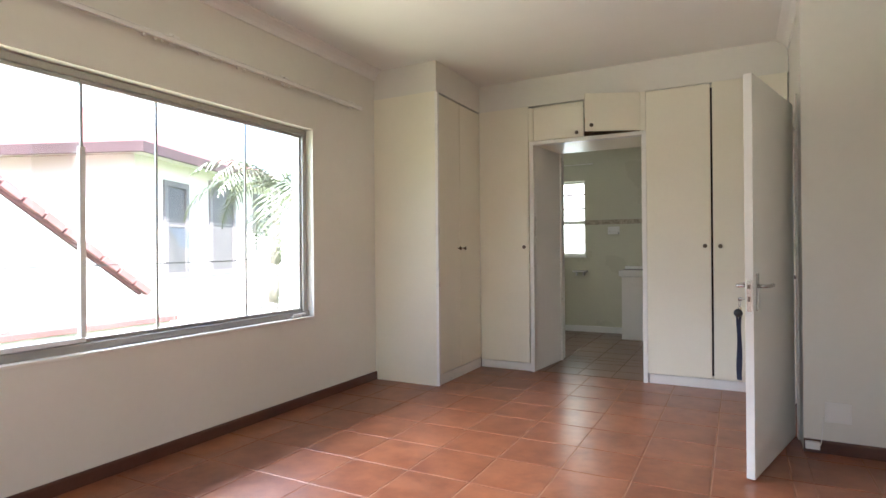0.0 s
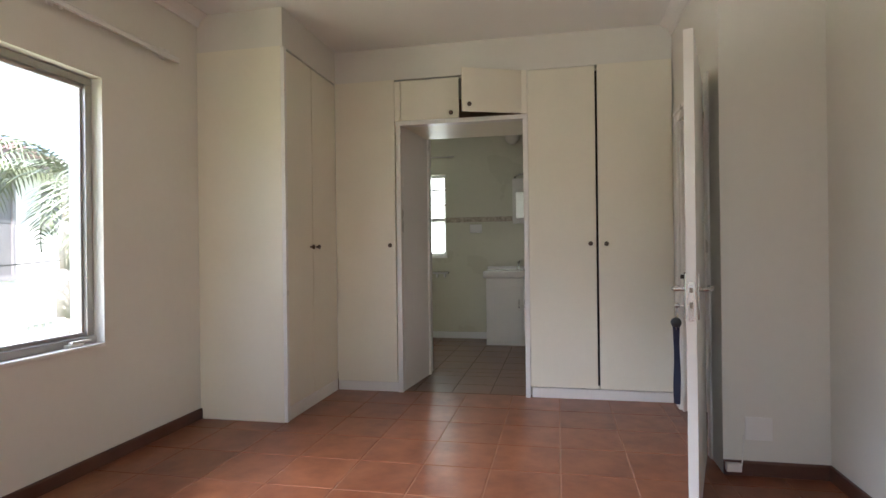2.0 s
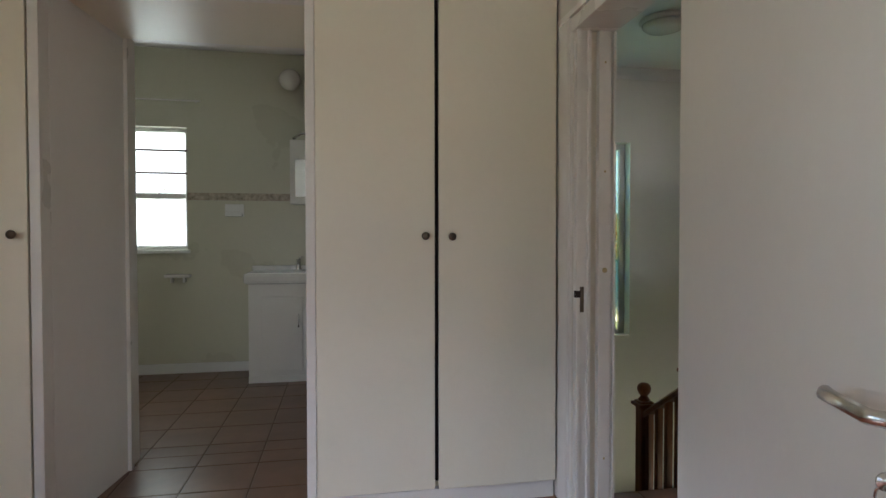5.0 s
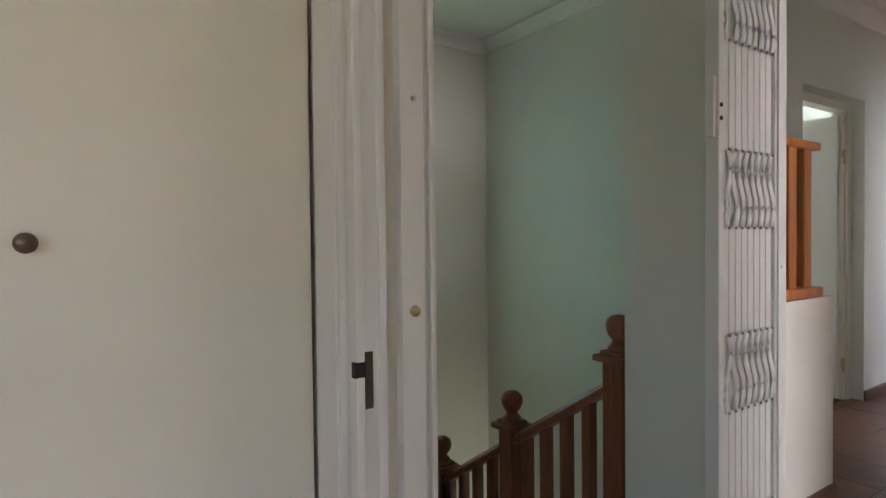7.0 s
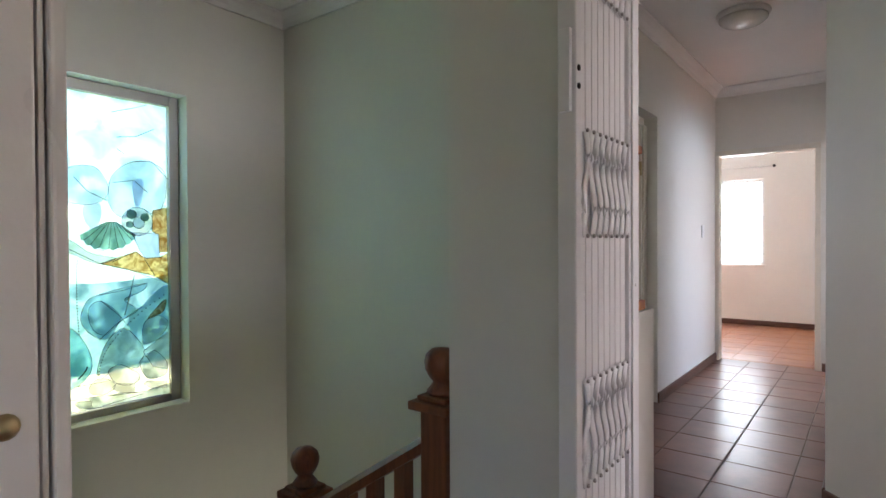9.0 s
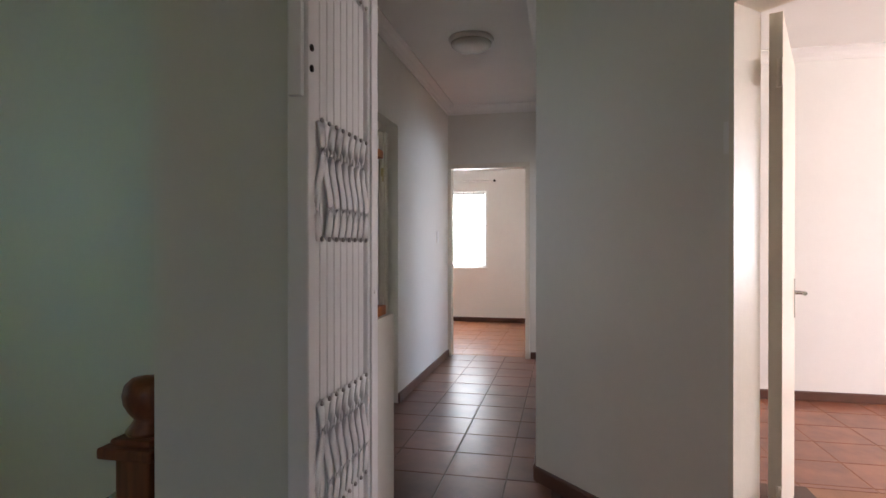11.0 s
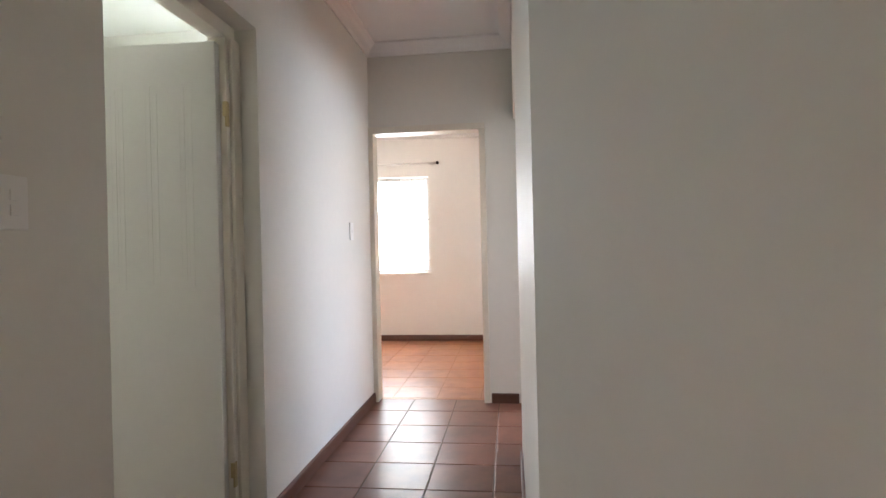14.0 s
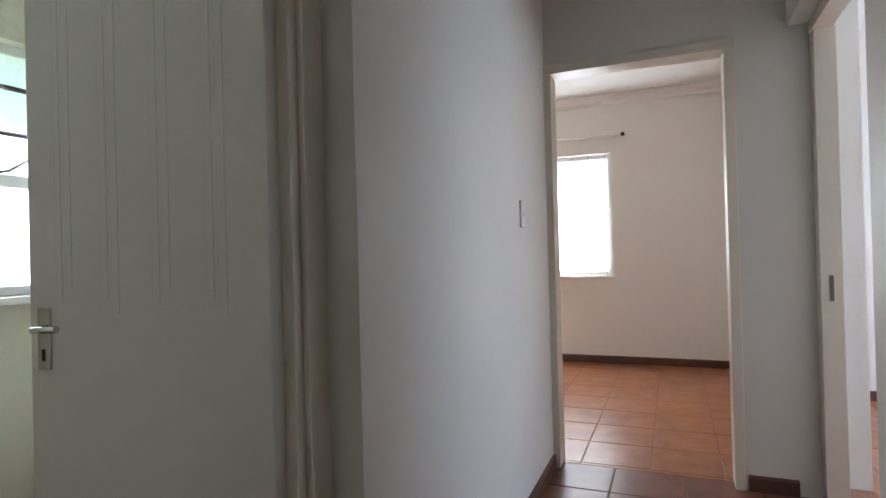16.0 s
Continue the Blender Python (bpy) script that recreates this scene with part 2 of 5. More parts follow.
M_BATH = surface("bathroom_wall_paint", (0.60, 0.59, 0.46), 0.3, var=0.03, scale=1.6, bump=0.03, bump_scale=60)
M_MIRROR = surface("mirror", (0.85, 0.87, 0.86), 0.03, metal=1.0, var=0.0, rough_var=0.0)
M_DIFF = surface("opal_lamp_glass", (0.68, 0.65, 0.58), 0.25, var=0.03)
M_LEAD = surface("lead_line", (0.035, 0.04, 0.04), 0.5, metal=0.3, var=0.2)
M_PLASTER_OUT = surface("white_render", (0.78, 0.76, 0.72), 0.9, var=0.05, bump=0.3, bump_scale=30)
M_ROOF = surface("red_roof_tile", (0.20, 0.095, 0.09), 0.8, var=0.2, scale=4, bump=0.3, bump_scale=25)
M_FASCIA = surface("brown_fascia", (0.085, 0.055, 0.058), 0.6, var=0.1)
M_WINFR = surface("grey_window_frame", (0.21, 0.195, 0.20), 0.6, var=0.1)
M_PANE = surface("dark_pane", (0.15, 0.145, 0.15), 0.2, var=0.1, spec=0.15)
M_GRASS = surface("lawn", (0.10, 0.135, 0.045), 0.95, var=0.4, scale=2, bump=0.6, bump_scale=60)
M_LEAF = surface("palm_leaf", (0.12, 0.14, 0.085), 0.3, var=0.3, scale=5)
M_BARK = surface("palm_trunk", (0.42, 0.37, 0.31), 0.9, var=0.3, scale=8, bump=0.5)


# ---------------------------------------------------------------- mesh helpers
def add_box(bm, x0, x1, y0, y1, z0, z1, bevel=0.0):
    """A box, its edges rounded by bevel."""
    c = ((x0 + x1) / 2, (y0 + y1) / 2, (z0 + z1) / 2)
    r = bmesh.ops.create_cube(bm, size=1, matrix=Matrix.LocRotScale(c, None, (abs(x1 - x0), abs(y1 - y0), abs(z1 - z0))))
    if bevel:
        es = {e for v in r["verts"] for e in v.link_edges}
        bmesh.ops.bevel(bm, geom=list(es), offset=bevel, segments=2, profile=0.6, affect="EDGES")
    return bm


def union(specs):
    """One welded skin round several boxes that touch."""
    cs = [sorted({round(v, 4) for s in specs for v in s[2 * a:2 * a + 2]}) for a in range(3)]
    full = set()
    for s in specs:
        r = [range(cs[a].index(round(min(s[2 * a:2 * a + 2]), 4)), cs[a].index(round(max(s[2 * a:2 * a + 2]), 4))) for a in range(3)]
        full.update((i, j, k) for i in r[0] for j in r[1] for k in r[2])
    bm, seen = bmesh.new(), {}

    def vert(i, j, k):
        if (i, j, k) not in seen:
            seen[i, j, k] = bm.verts.new((cs[0][i], cs[1][j], cs[2][k]))
        return seen[i, j, k]

    for c in full:
        for a in range(3):
            for d in (0, 1):
                o = list(c)
                o[a] += 1 if d else -1
                if tuple(o) in full:
                    continue
                b, e = (a + 1) % 3, (a + 2) % 3
                q = []
                for u, w in ((0, 0), (1, 0), (1, 1), (0, 1)):
                    v = list(c)
                    v[a] += d
                    v[b] += u
                    v[e] += w
                    q.append(vert(*v))
                bm.faces.new(q if d else list(reversed(q)))
    return bm


def boxes(*specs, bevel=0.0):
    if not bevel and len(specs) > 1:
        return union(specs)
    bm = bmesh.new()
    for s in specs:
        add_box(bm, *s, bevel=bevel)
    return bm


def lathe(profile, axis="Z", at=(0, 0, 0), n=20):
    """A turned body from (radius, height) pairs."""
    bm = bmesh.new()
    rings = []
    for r, h in profile:
        rings.append([bm.verts.new((max(r, 1e-4) * math.cos(2 * math.pi * i / n), max(r, 1e-4) * math.sin(2 * math.pi * i / n), h)) for i in range(n)])
    for a, b in zip(rings, rings[1:]):
        for i in range(n):
            bm.faces.new((a[i], a[(i + 1) % n], b[(i + 1) % n], b[i]))
    bm.faces.new(list(reversed(rings[0])))
    bm.faces.new(rings[-1])
    for f in bm.faces:
        f.smooth = True
    rot = {"Z": Matrix(), "X": Matrix.Rotation(radians(90), 4, "Y"), "Y": Matrix.Rotation(radians(-90), 4, "X"),
           "-X": Matrix.Rotation(radians(-90), 4, "Y"), "-Y": Matrix.Rotation(radians(90), 4, "X")}[axis]
    bmesh.ops.transform(bm, matrix=Matrix.Translation(at) @ rot, verts=bm.verts)
    return bm


def prism(points, z0, z1):
    """An upright prism over a plan outline given counter-clockwise."""
    bm = bmesh.new()
    lo = [bm.verts.new((x, y, z0)) for x, y in points]
    hi = [bm.verts.new((x, y, z1)) for x, y in points]
    n = len(points)
    for i in range(n):
        bm.faces.new((lo[i], lo[(i + 1) % n], hi[(i + 1) % n], hi[i]))
    bm.faces.new(list(reversed(lo)))
    bm.faces.new(hi)
    return bm


def sweep(profile, a, b, out):
    """A moulding: a profile of (out, up) pairs along the line a to b; out is the unit way off the wall."""
    bm = bmesh.new()
    a, b, out = Vector(a), Vector(b), Vector(out)
    ra = [bm.verts.new(a + out * u + Vector((0, 0, v))) for u, v in profile]
    rb = [bm.verts.new(b + out * u + Vector((0, 0, v))) for u, v in profile]
    n = len(profile)
    for i in range(n):
        bm.faces.new((ra[i], ra[(i + 1) % n], rb[(i + 1) % n], rb[i]))
    bm.faces.new(ra)
    bm.faces.new(rb)
    bmesh.ops.recalc_face_normals(bm, faces=bm.faces)
    return bm


def tube(points, r, n=8, smooth=True):
    """A round bar along a line of points."""
    bm = bmesh.new()
    pts = [Vector(p) for p in points]
    rings = []
    for i, p in enumerate(pts):
        d = (pts[min(i + 1, len(pts) - 1)] - pts[max(i - 1, 0)]).normalized()
        q = d.to_track_quat("Z", "Y")
        rings.append([bm.verts.new(p + q @ Vector((r * math.cos(2 * math.pi * k / n), r * math.sin(2 * math.pi * k / n), 0))) for k in range(n)])
    for a, b in zip(rings, rings[1:]):
        for k in range(n):
            f = bm.faces.new((a[k], a[(k + 1) % n], b[(k + 1) % n], b[k]))
            f.smooth = smooth
    bm.faces.new(list(reversed(rings[0])))
    bm.faces.new(rings[-1])
    return bm


def join(*bms):
    """One bmesh out of several."""
    out = bmesh.new()
    for b in bms:
        me = bpy.data.meshes.new("tmp")
        b.to_mesh(me)
        out.from_mesh(me)
        b.free()
        bpy.data.meshes.remove(me)
    return out


def moved(bm, m):
    bmesh.ops.transform(bm, matrix=m, verts=bm.verts)
    return bm


def mesh_of(name, bm, material):
    me = bpy.data.meshes.new(name)
    bmesh.ops.recalc_face_normals(bm, faces=bm.faces)
    bm.to_mesh(me)
    bm.free()
    me.materials.append(material)
    return me


def part(name, bm, material, parent, label=""):
    ob = new(name, mesh_of(name, bm, material))
    ob.parent = parent
    return tagged(ob, label)


def solid(name, bm, material, label="", category="", kind="structure", group=""):
    """A top-level thing that is one mesh."""
    return tagged(new(name, mesh_of(name, bm, material)), label, category, group, kind)


def thing(name, label, category, m=None, group="", kind=""):
    """A top-level Empty at a thing's base."""
    ob = new(name)
    ob.empty_display_size = 0.1
    if m is not None:
        ob.matrix_world = m
    return tagged(ob, label, category, group, kind)


PIECES = {}


def tiles(floor, name, material, x0, x1, y0, y1, pitch, ox, oy, top, gap=0.006, thick=0.008, keep=None, pitch_y=None):
    """Square floor tiles with sunk joints, cut at the room's edges, each a part of its floor."""
    made = []
    pitch_y = pitch_y or pitch
    i0, i1 = math.floor((x0 - ox) / pitch), math.ceil((x1 - ox) / pitch)
    j0, j1 = math.floor((y0 - oy) / pitch_y), math.ceil((y1 - oy) / pitch_y)
    for i in range(i0, i1):
        for j in range(j0, j1):
            a, b = max(x0, ox + i * pitch + gap / 2), min(x1, ox + (i + 1) * pitch - gap / 2)
            c, d = max(y0, oy + j * pitch_y + gap / 2), min(y1, oy + (j + 1) * pitch_y - gap / 2)
            if b - a < 0.015 or d - c < 0.015:
                continue
            mx, my = (a + b) / 2, (c + d) / 2
            if keep and not keep(mx, my):
                continue
            w, h = round(b - a, 3), round(d - c, 3)
            key = (name, material.name, w, h)
            if key not in PIECES:
                bm = bmesh.new()
                e = 0.003
                lo = [bm.verts.new((sx * w / 2, sy * h / 2, -thick)) for sx, sy in ((-1, -1), (1, -1), (1, 1), (-1, 1))]
                mi = [bm.verts.new((sx * w / 2, sy * h / 2, -e * 0.6)) for sx, sy in ((-1, -1), (1, -1), (1, 1), (-1, 1))]
                hi = [bm.verts.new((sx * (w / 2 - e), sy * (h / 2 - e), 0)) for sx, sy in ((-1, -1), (1, -1), (1, 1), (-1, 1))]
                for k in range(4):
                    bm.faces.new((lo[k], lo[(k + 1) % 4], mi[(k + 1) % 4], mi[k]))
                    bm.faces.new((mi[k], mi[(k + 1) % 4], hi[(k + 1) % 4], hi[k]))
                bm.faces.new(hi)
                PIECES[key] = mesh_of(name, bm, material)
            ob = new(name, PIECES[key])
            ob.parent = floor
            ob.location = (mx, my, top + random.uniform(-0.0003, 0.0003))
            ob.rotation_euler = (random.uniform(-0.0005, 0.0005), random.uniform(-0.0005, 0.0005), 0)
            made.append(ob)
    return made


COVE = ((0, 0), (0, -0.085), (0.012, -0.085), (0.02, -0.06), (0.04, -0.035), (0.065, -0.02), (0.085, -0.012), (0.085, 0))
SKIRT = ((0, 0), (0.014, 0), (0.014, 0.062), (0.009, 0.072), (0, 0.072))


def skirting(a, b, out, label="dark brown glazed skirting along the wall"):
    return solid("baseboard", sweep(SKIRT, (*a, 0.0), (*b, 0.0), (*out, 0)), M_BASE, label, "baseboard")


def cornice(a, b, out, z):
    return solid("trim", sweep(COVE, (*a, z), (*b, z), (*out, 0)), M_CORN, "white coved plaster cornice under the ceiling", "cornice")


# ---------------------------------------------------------------- structure
HB, HC = 2.80, 2.70          # ceilings: bedroom; landing, stairs and corridor
DX, DY = -0.731, -0.682      # the way along the slanting wall, from the corridor corner
NX, NY = 0.682, -0.731       # the way through it, into the room behind
AX, AY = 3.40, 4.51          # its corner on the corridor


def diag(s, n):
    return (AX + DX * s + NX * n, AY + DY * s + NY * n)


def diag_slab(s0, s1, n0, n1, z0, z1):
    return prism([diag(s0, n1), diag(s0, n0), diag(s1, n0), diag(s1, n1)], z0, z1)


# bedroom shell
WY0, WY1, WZ0, WZ1 = 0.10, 3.372, 0.66, 2.115
solid("wall_west", boxes((-3.11, -2.89, -2.4, WY0, 0, HB), (-3.11, -2.89, WY1, 8.1, 0, HB), (-3.11, -2.89, WY0, WY1, 0, WZ0), (-3.11, -2.89, WY0, WY1, WZ1, HB)),
      M_WALL, "off-white painted plaster wall around a wide window", "wall")
solid("wall_south", boxes((-2.89, -2.1, -2.55, -2.40, 0, HB), (0.1, 0.85, -2.55, -2.40, 0, HB), (-2.1, 0.1, -2.55, -2.40, 0, 0.85), (-2.1, 0.1, -2.55, -2.40, 2.1, HB)), M_WALL, "off-white painted plaster wall", "wall")
solid("wall_east", boxes((0.85, 1.0, -2.55, 3.93, 0, HB)), M_WALL, "off-white painted plaster wall", "wall")
solid("wall_stub", boxes((0.36, 0.85, 3.80, 3.93, 0, HB)), M_WALL, "off-white plaster return wall with a blank socket plate", "wall")
solid("wall_door", boxes((0.395, 0.565, 4.945, 8.1, 0, HB), (0.395, 0.565, 4.05, 4.945, 2.09, HB), (0.36, 0.56, 3.93, 4.05, 0, HB)), M_WALL, "off-white plaster wall around the bedroom door", "wall")
solid("wall_cupboard_side", boxes((-2.89, -2.262, 4.205, 4.26, 0, 2.535)), M_WARD, "cream painted side panel of the built-in cupboard", "wall")
solid("wall_bulkhead", boxes((-2.89, -2.25, 4.21, 5.125, 2.535, HB), (-2.25, 0.393, 5.125, 5.30, 2.535, HB)), M_WALL, "off-white plaster bulkhead above the built-in cupboards", "wall")
solid("ceiling_bedroom", boxes((-3.11, 1.0, -2.55, 5.3, HB, HB + 0.12)), M_CEIL, "flat white painted bedroom ceiling", "ceiling")
cornice((-2.89, -2.4), (-2.89, 4.21), (1, 0), HB)
cornice((0.36, 3.80), (0.36, 4.05), (-1, 0), HB)
cornice((0.395, 4.05), (0.395, 5.125), (-1, 0), HB)
cornice((0.85, -2.4), (0.85, 3.80), (-1, 0), HB)
cornice((0.36, 3.80), (0.85, 3.80), (0, -1), HB)
skirting((-2.89, -2.4), (-2.89, 4.205), (1, 0))
skirting((0.85, -2.4), (0.85, 3.80), (-1, 0))
skirting((0.36, 3.80), (0.836, 3.80), (0, -1))

# passage through the cupboards to the first bathroom, and the bathroom shell
solid("wall_bathroom_front", boxes((-2.89, -1.62, 5.78, 5.92, 0, HB), (-0.60, 0.395, 5.78, 5.92, 0, HB), (-1.62, -0.60, 5.78, 5.92, 2.2, HB)), M_WALL2,
      "white painted wall between the cupboards and the bathroom", "wall")
BN = 7.90
solid("wall_bathroom_north", boxes((-2.89, -2.42, BN, BN + 0.2, 0, HB), (-1.87, 0.395, BN, BN + 0.2, 0, HB), (-2.42, -1.87, BN, BN + 0.2, 0, 1.07), (-2.42, -1.87, BN, BN + 0.2, 2.13, HB)),
      M_BATH, "white painted bathroom wall with a narrow window", "wall")
solid("ceiling_bathroom", boxes((-2.89, 0.56, 5.30, 8.1, HB, HB + 0.1)), M_CEIL, "flat white bathroom ceiling", "ceiling")

# stairwell, landing and corridor
SN = 7.48
SWX0, SWX1, SWZ0, SWZ1 = 1.10, 2.045, 0.267, 2.04
solid("wall_stair_north", boxes((0.56, SWX0, SN, SN + 0.22, -2.8, HC), (SWX1, 2.72, SN, SN + 0.22, -2.8, HC), (SWX0, SWX1, SN, SN + 0.22, -2.8, SWZ0), (SWX0, SWX1, SN, SN + 0.22, SWZ1, HC)),
      M_WALL, "off-white plaster stairwell wall with a painted glass window", "wall")
solid("wall_stair_east", boxes((2.72, 2.87, 5.60, SN + 0.22, -2.8, HC), (2.72, 2.87, 5.18, 5.60, -2.8, -0.3)), M_WALL, "off-white plaster stairwell wall", "wall")
solid("wall_stair_west", boxes((0.36, 0.56, 4.90, SN + 0.22, -2.8, -0.004)), M_WALL, "off-white plaster lower stairwell wall", "wall")
solid("wall_nib", boxes((1.52, 1.76, 4.855, 5.20, 0, HC)), M_WALL, "off-white plaster pier beside the stairs", "wall")
solid("half_wall", boxes((1.76, 2.77, 5.07, 5.19, -0.3, 0.908), (2.66, 2.77, 5.19, 5.60, -0.3, 0.908)), M_WALL, "off-white plaster half wall around the stair opening", "wall")
solid("wall_corridor_north", boxes((2.87, 3.69, 5.60, 5.78, 0, HC), (4.60, 6.50, 5.60, 5.78, 0, HC), (3.69, 4.60, 5.60, 5.78, 2.10, HC)), M_WALL,
      "off-white plaster corridor wall with a bathroom doorway", "wall")
solid("wall_corridor_south", boxes((3.42, 5.42, 4.36, 4.51, 0, HC), (6.485, 6.50, 4.36, 4.42, 0, HC), (5.42, 6.485, 4.36, 4.51, 2.09, HC)), M_WALL,
      "off-white satin plaster corridor wall with a doorway at its end", "wall")
solid("wall_corridor_end", boxes((6.50, 6.66, 4.34, 4.72, 0, HC), (6.50, 6.66, 5.61, 8.0, 0, HC), (6.50, 6.66, 4.72, 5.61, 2.08, HC)), M_WALL, "off-white plaster wall around the end bedroom door", "wall")
solid("wall_slanting", join(diag_slab(0, 1.037, 0, 0.14, 0, HC), diag_slab(1.98, 3.3, 0, 0.14, 0, HC), diag_slab(1.037, 1.98, 0, 0.14, 2.09, HC)), M_WALL,
      "off-white plaster wall set at a slant with a doorway", "wall")
solid("ceiling_landing", boxes((0.56, 6.66, 2.0, SN + 0.22, HC, HC + 0.1)), M_CEIL, "flat white ceiling over stairs and corridor", "ceiling")
cornice((0.56, SN), (2.72, SN), (0, -1), HC)
cornice((2.72, 5.60), (2.72, SN), (-1, 0), HC)
cornice((2.72, 5.60), (6.50, 5.60), (0, -1), HC)
cornice((3.40, 4.51), (6.50, 4.51), (0, 1), HC)
cornice((6.50, 4.51), (6.50, 5.60), (-1, 0), HC)
skirting((2.87, 5.60), (3.69, 5.60), (0, -1))
skirting((4.60, 5.60), (6.50, 5.60), (0, -1))
skirting((3.42, 4.51), (5.33, 4.51), (0, 1))
skirting((6.50, 4.51), (6.50, 4.71), (-1, 0))
skirting(diag(0.0, 0), diag(0.97, 0), (-NX, -NY))
skirting((1.76, 5.07), (2.77, 5.07), (0, -1))
solid("wall_stair_lower", boxes((1.69, 2.87, 5.07, 5.18, -0.8, -0.3), (0.56, 1.69, 4.98, 5.10, -2.8, -0.06)), M_WALL, "off-white plaster wall below the landing", "wall")

# second bathroom off the corridor
solid("wall_bathroom_two_north", boxes((2.87, 4.45, 7.35, 7.5, 0, 2.6), (5.35, 5.75, 7.35, 7.5, 0, 2.6), (4.45, 5.35, 7.35, 7.5, 0, 1.0), (4.45, 5.35, 7.35, 7.5, 1.99, 2.6)), M_BATH, "pale tiled bathroom wall with a window", "wall")
solid("wall_bathroom_two_east", boxes((5.75, 5.9, 5.78, 7.5, 0, 2.6)), M_WALL2, "white painted bathroom wall", "wall")
solid("ceiling_bathroom_two", boxes((2.87, 5.9, 5.78, 7.5, 2.6, 2.69)), M_CEIL, "flat white bathroom ceiling", "ceiling")

# end bedroom
EX = 9.30
EWY0, EWY1, EWZ0, EWZ1 = 5.55, 6.95, 0.86, 2.06
solid("wall_end_east", boxes((EX, EX + 0.2, 3.0, EWY0, 0, 2.62), (EX, EX + 0.2, EWY1, 8.0, 0, 2.62), (EX, EX + 0.2, EWY0, EWY1, 0, EWZ0), (EX, EX + 0.2, EWY0, EWY1, EWZ1, 2.62)), M_WALL2,
      "pale painted wall with a bright curtained window", "wall")
solid("wall_end_north", boxes((6.66, EX, 8.0, 8.15, 0, 2.62)), M_WALL2, "pale painted bedroom wall", "wall")
solid("wall_end_south", boxes((6.66, EX, 4.20, 4.34, 0, 2.62)), M_WALL2, "pale painted bedroom wall", "wall")
solid("ceiling_end", boxes((6.66, EX + 0.2, 3.0, 8.15, 2.62, 2.72)), M_CEIL, "flat white bedroom ceiling", "ceiling")
cornice((EX, 4.34), (EX, 8.0), (-1, 0), 2.62)
skirting((EX, 4.34), (EX, 8.0), (-1, 0))

# room behind the slanting wall, and the small room beside the corridor's end
solid("wall_side_east", boxes((5.33, 5.39, -1.2, 4.36, 0, HC)), M_WALL2, "pale painted bedroom wall", "wall")
solid("wall_side_south", boxes((1.0, 1.9, -1.35, -1.2, 0, HC), (4.4, 5.39, -1.35, -1.2, 0, HC), (1.9, 4.4, -1.35, -1.2, 0, 0.8), (1.9, 4.4, -1.35, -1.2, 2.1, HC)), M_WALL2, "pale painted wall around a window", "wall")
solid("ceiling_side", boxes((1.0, 5.39, -1.35, 2.0, HC, HC + 0.1)), M_CEIL, "flat white bedroom ceiling", "ceiling")
cornice((5.33, -1.2), (5.33, 4.36), (-1, 0), HC)
skirting((5.33, -1.2), (5.33, 4.36), (-1, 0))
solid("wall_corner_south", boxes((5.39, 5.9, 1.2, 1.35, 0, HC), (8.2, 8.4, 1.2, 1.35, 0, HC), (5.9, 8.2, 1.2, 1.35, 0, 0.9), (5.9, 8.2, 1.2, 1.35, 2.1, HC)), M_WALL2, "pale painted wall around a window", "wall")
solid("wall_corner_east", boxes((8.4, 8.55, 1.2, 4.2, 0, 2.62), (8.4, 8.55, 1.2, 3.0, 2.62, HC)), M_WALL2, "pale painted bedroom wall", "wall")
solid("ceiling_corner", boxes((5.39, 8.55, 1.2, 3.0, HC + 0.004, HC + 0.1), (6.66, 8.55, 2.9, 3.0, 2.62, HC)), M_CEIL, "flat white bedroom ceiling", "ceiling")
skirting((5.39, 1.35), (8.4, 1.35), (0, 1))
skirting((8.4, 1.364), (8.4, 4.2), (-1, 0))

# ground floor under the stairs; hall walls are unseen, added to enclose its lamp
solid("wall_hall", boxes((1.55, 1.69, 3.4, 4.98, -2.8, -0.155), (2.87, 3.0, 3.4, 5.07, -2.8, -0.155), (1.55, 3.0, 3.3, 3.4, -1.0, -0.155), (1.55, 3.0, 3.3, 3.4, -2.8, -2.3)), M_WALL, "off-white plaster wall of the unseen ground-floor hall", "wall")
solid("floor_lower", boxes((0.36, 3.0, 3.3, SN + 0.22, -2.95, -2.8)), M_STEP, "brown tiled ground-floor hall", "floor")

# ---------------------------------------------------------------- floors: bed of grout, tiles are laid on it at the end
FLOOR_BED = solid("floor_bedroom", boxes((-3.11, 0.50, -2.55, 5.16, -0.15, -0.0022), (0.50, 1.0, -2.55, 3.86, -0.15, -0.0022)), M_GROUT, "glossy terracotta tiled bedroom floor with pale joints", "floor")
FLOOR_BATH = solid("floor_bathroom", boxes((-2.89, 0.395, 5.16, 8.1, -0.15, -0.0022)), M_GROUT_D, "brown glazed tiled bathroom floor", "floor")
FLOOR_HALL = solid("floor_hall", boxes((0.50, 1.69, 3.86, 5.10, -0.15, -0.0022), (1.0, 1.69, 1.9, 3.86, -0.15, -0.0022), (1.69, 2.69, 2.2, 5.07, -0.15, -0.0022), (2.69, 6.58, 4.43, 5.70, -0.15, -0.0022), (2.69, 3.6, 3.2, 4.43, -0.15, -0.0022)),
                   M_GROUT_D, "dark brown glazed tiled landing and corridor floor", "floor")
FLOOR_BATH2 = solid("floor_bathroom_two", boxes((2.87, 5.9, 5.70, 7.5, -0.15, -0.0022)), M_GROUT_D, "brown glazed tiled bathroom floor", "floor")
FLOOR_END = solid("floor_end", boxes((6.58, EX + 0.2, 4.27, 8.15, -0.15, -0.0022)), M_GROUT, "glossy terracotta tiled floor of the end bedroom", "floor")
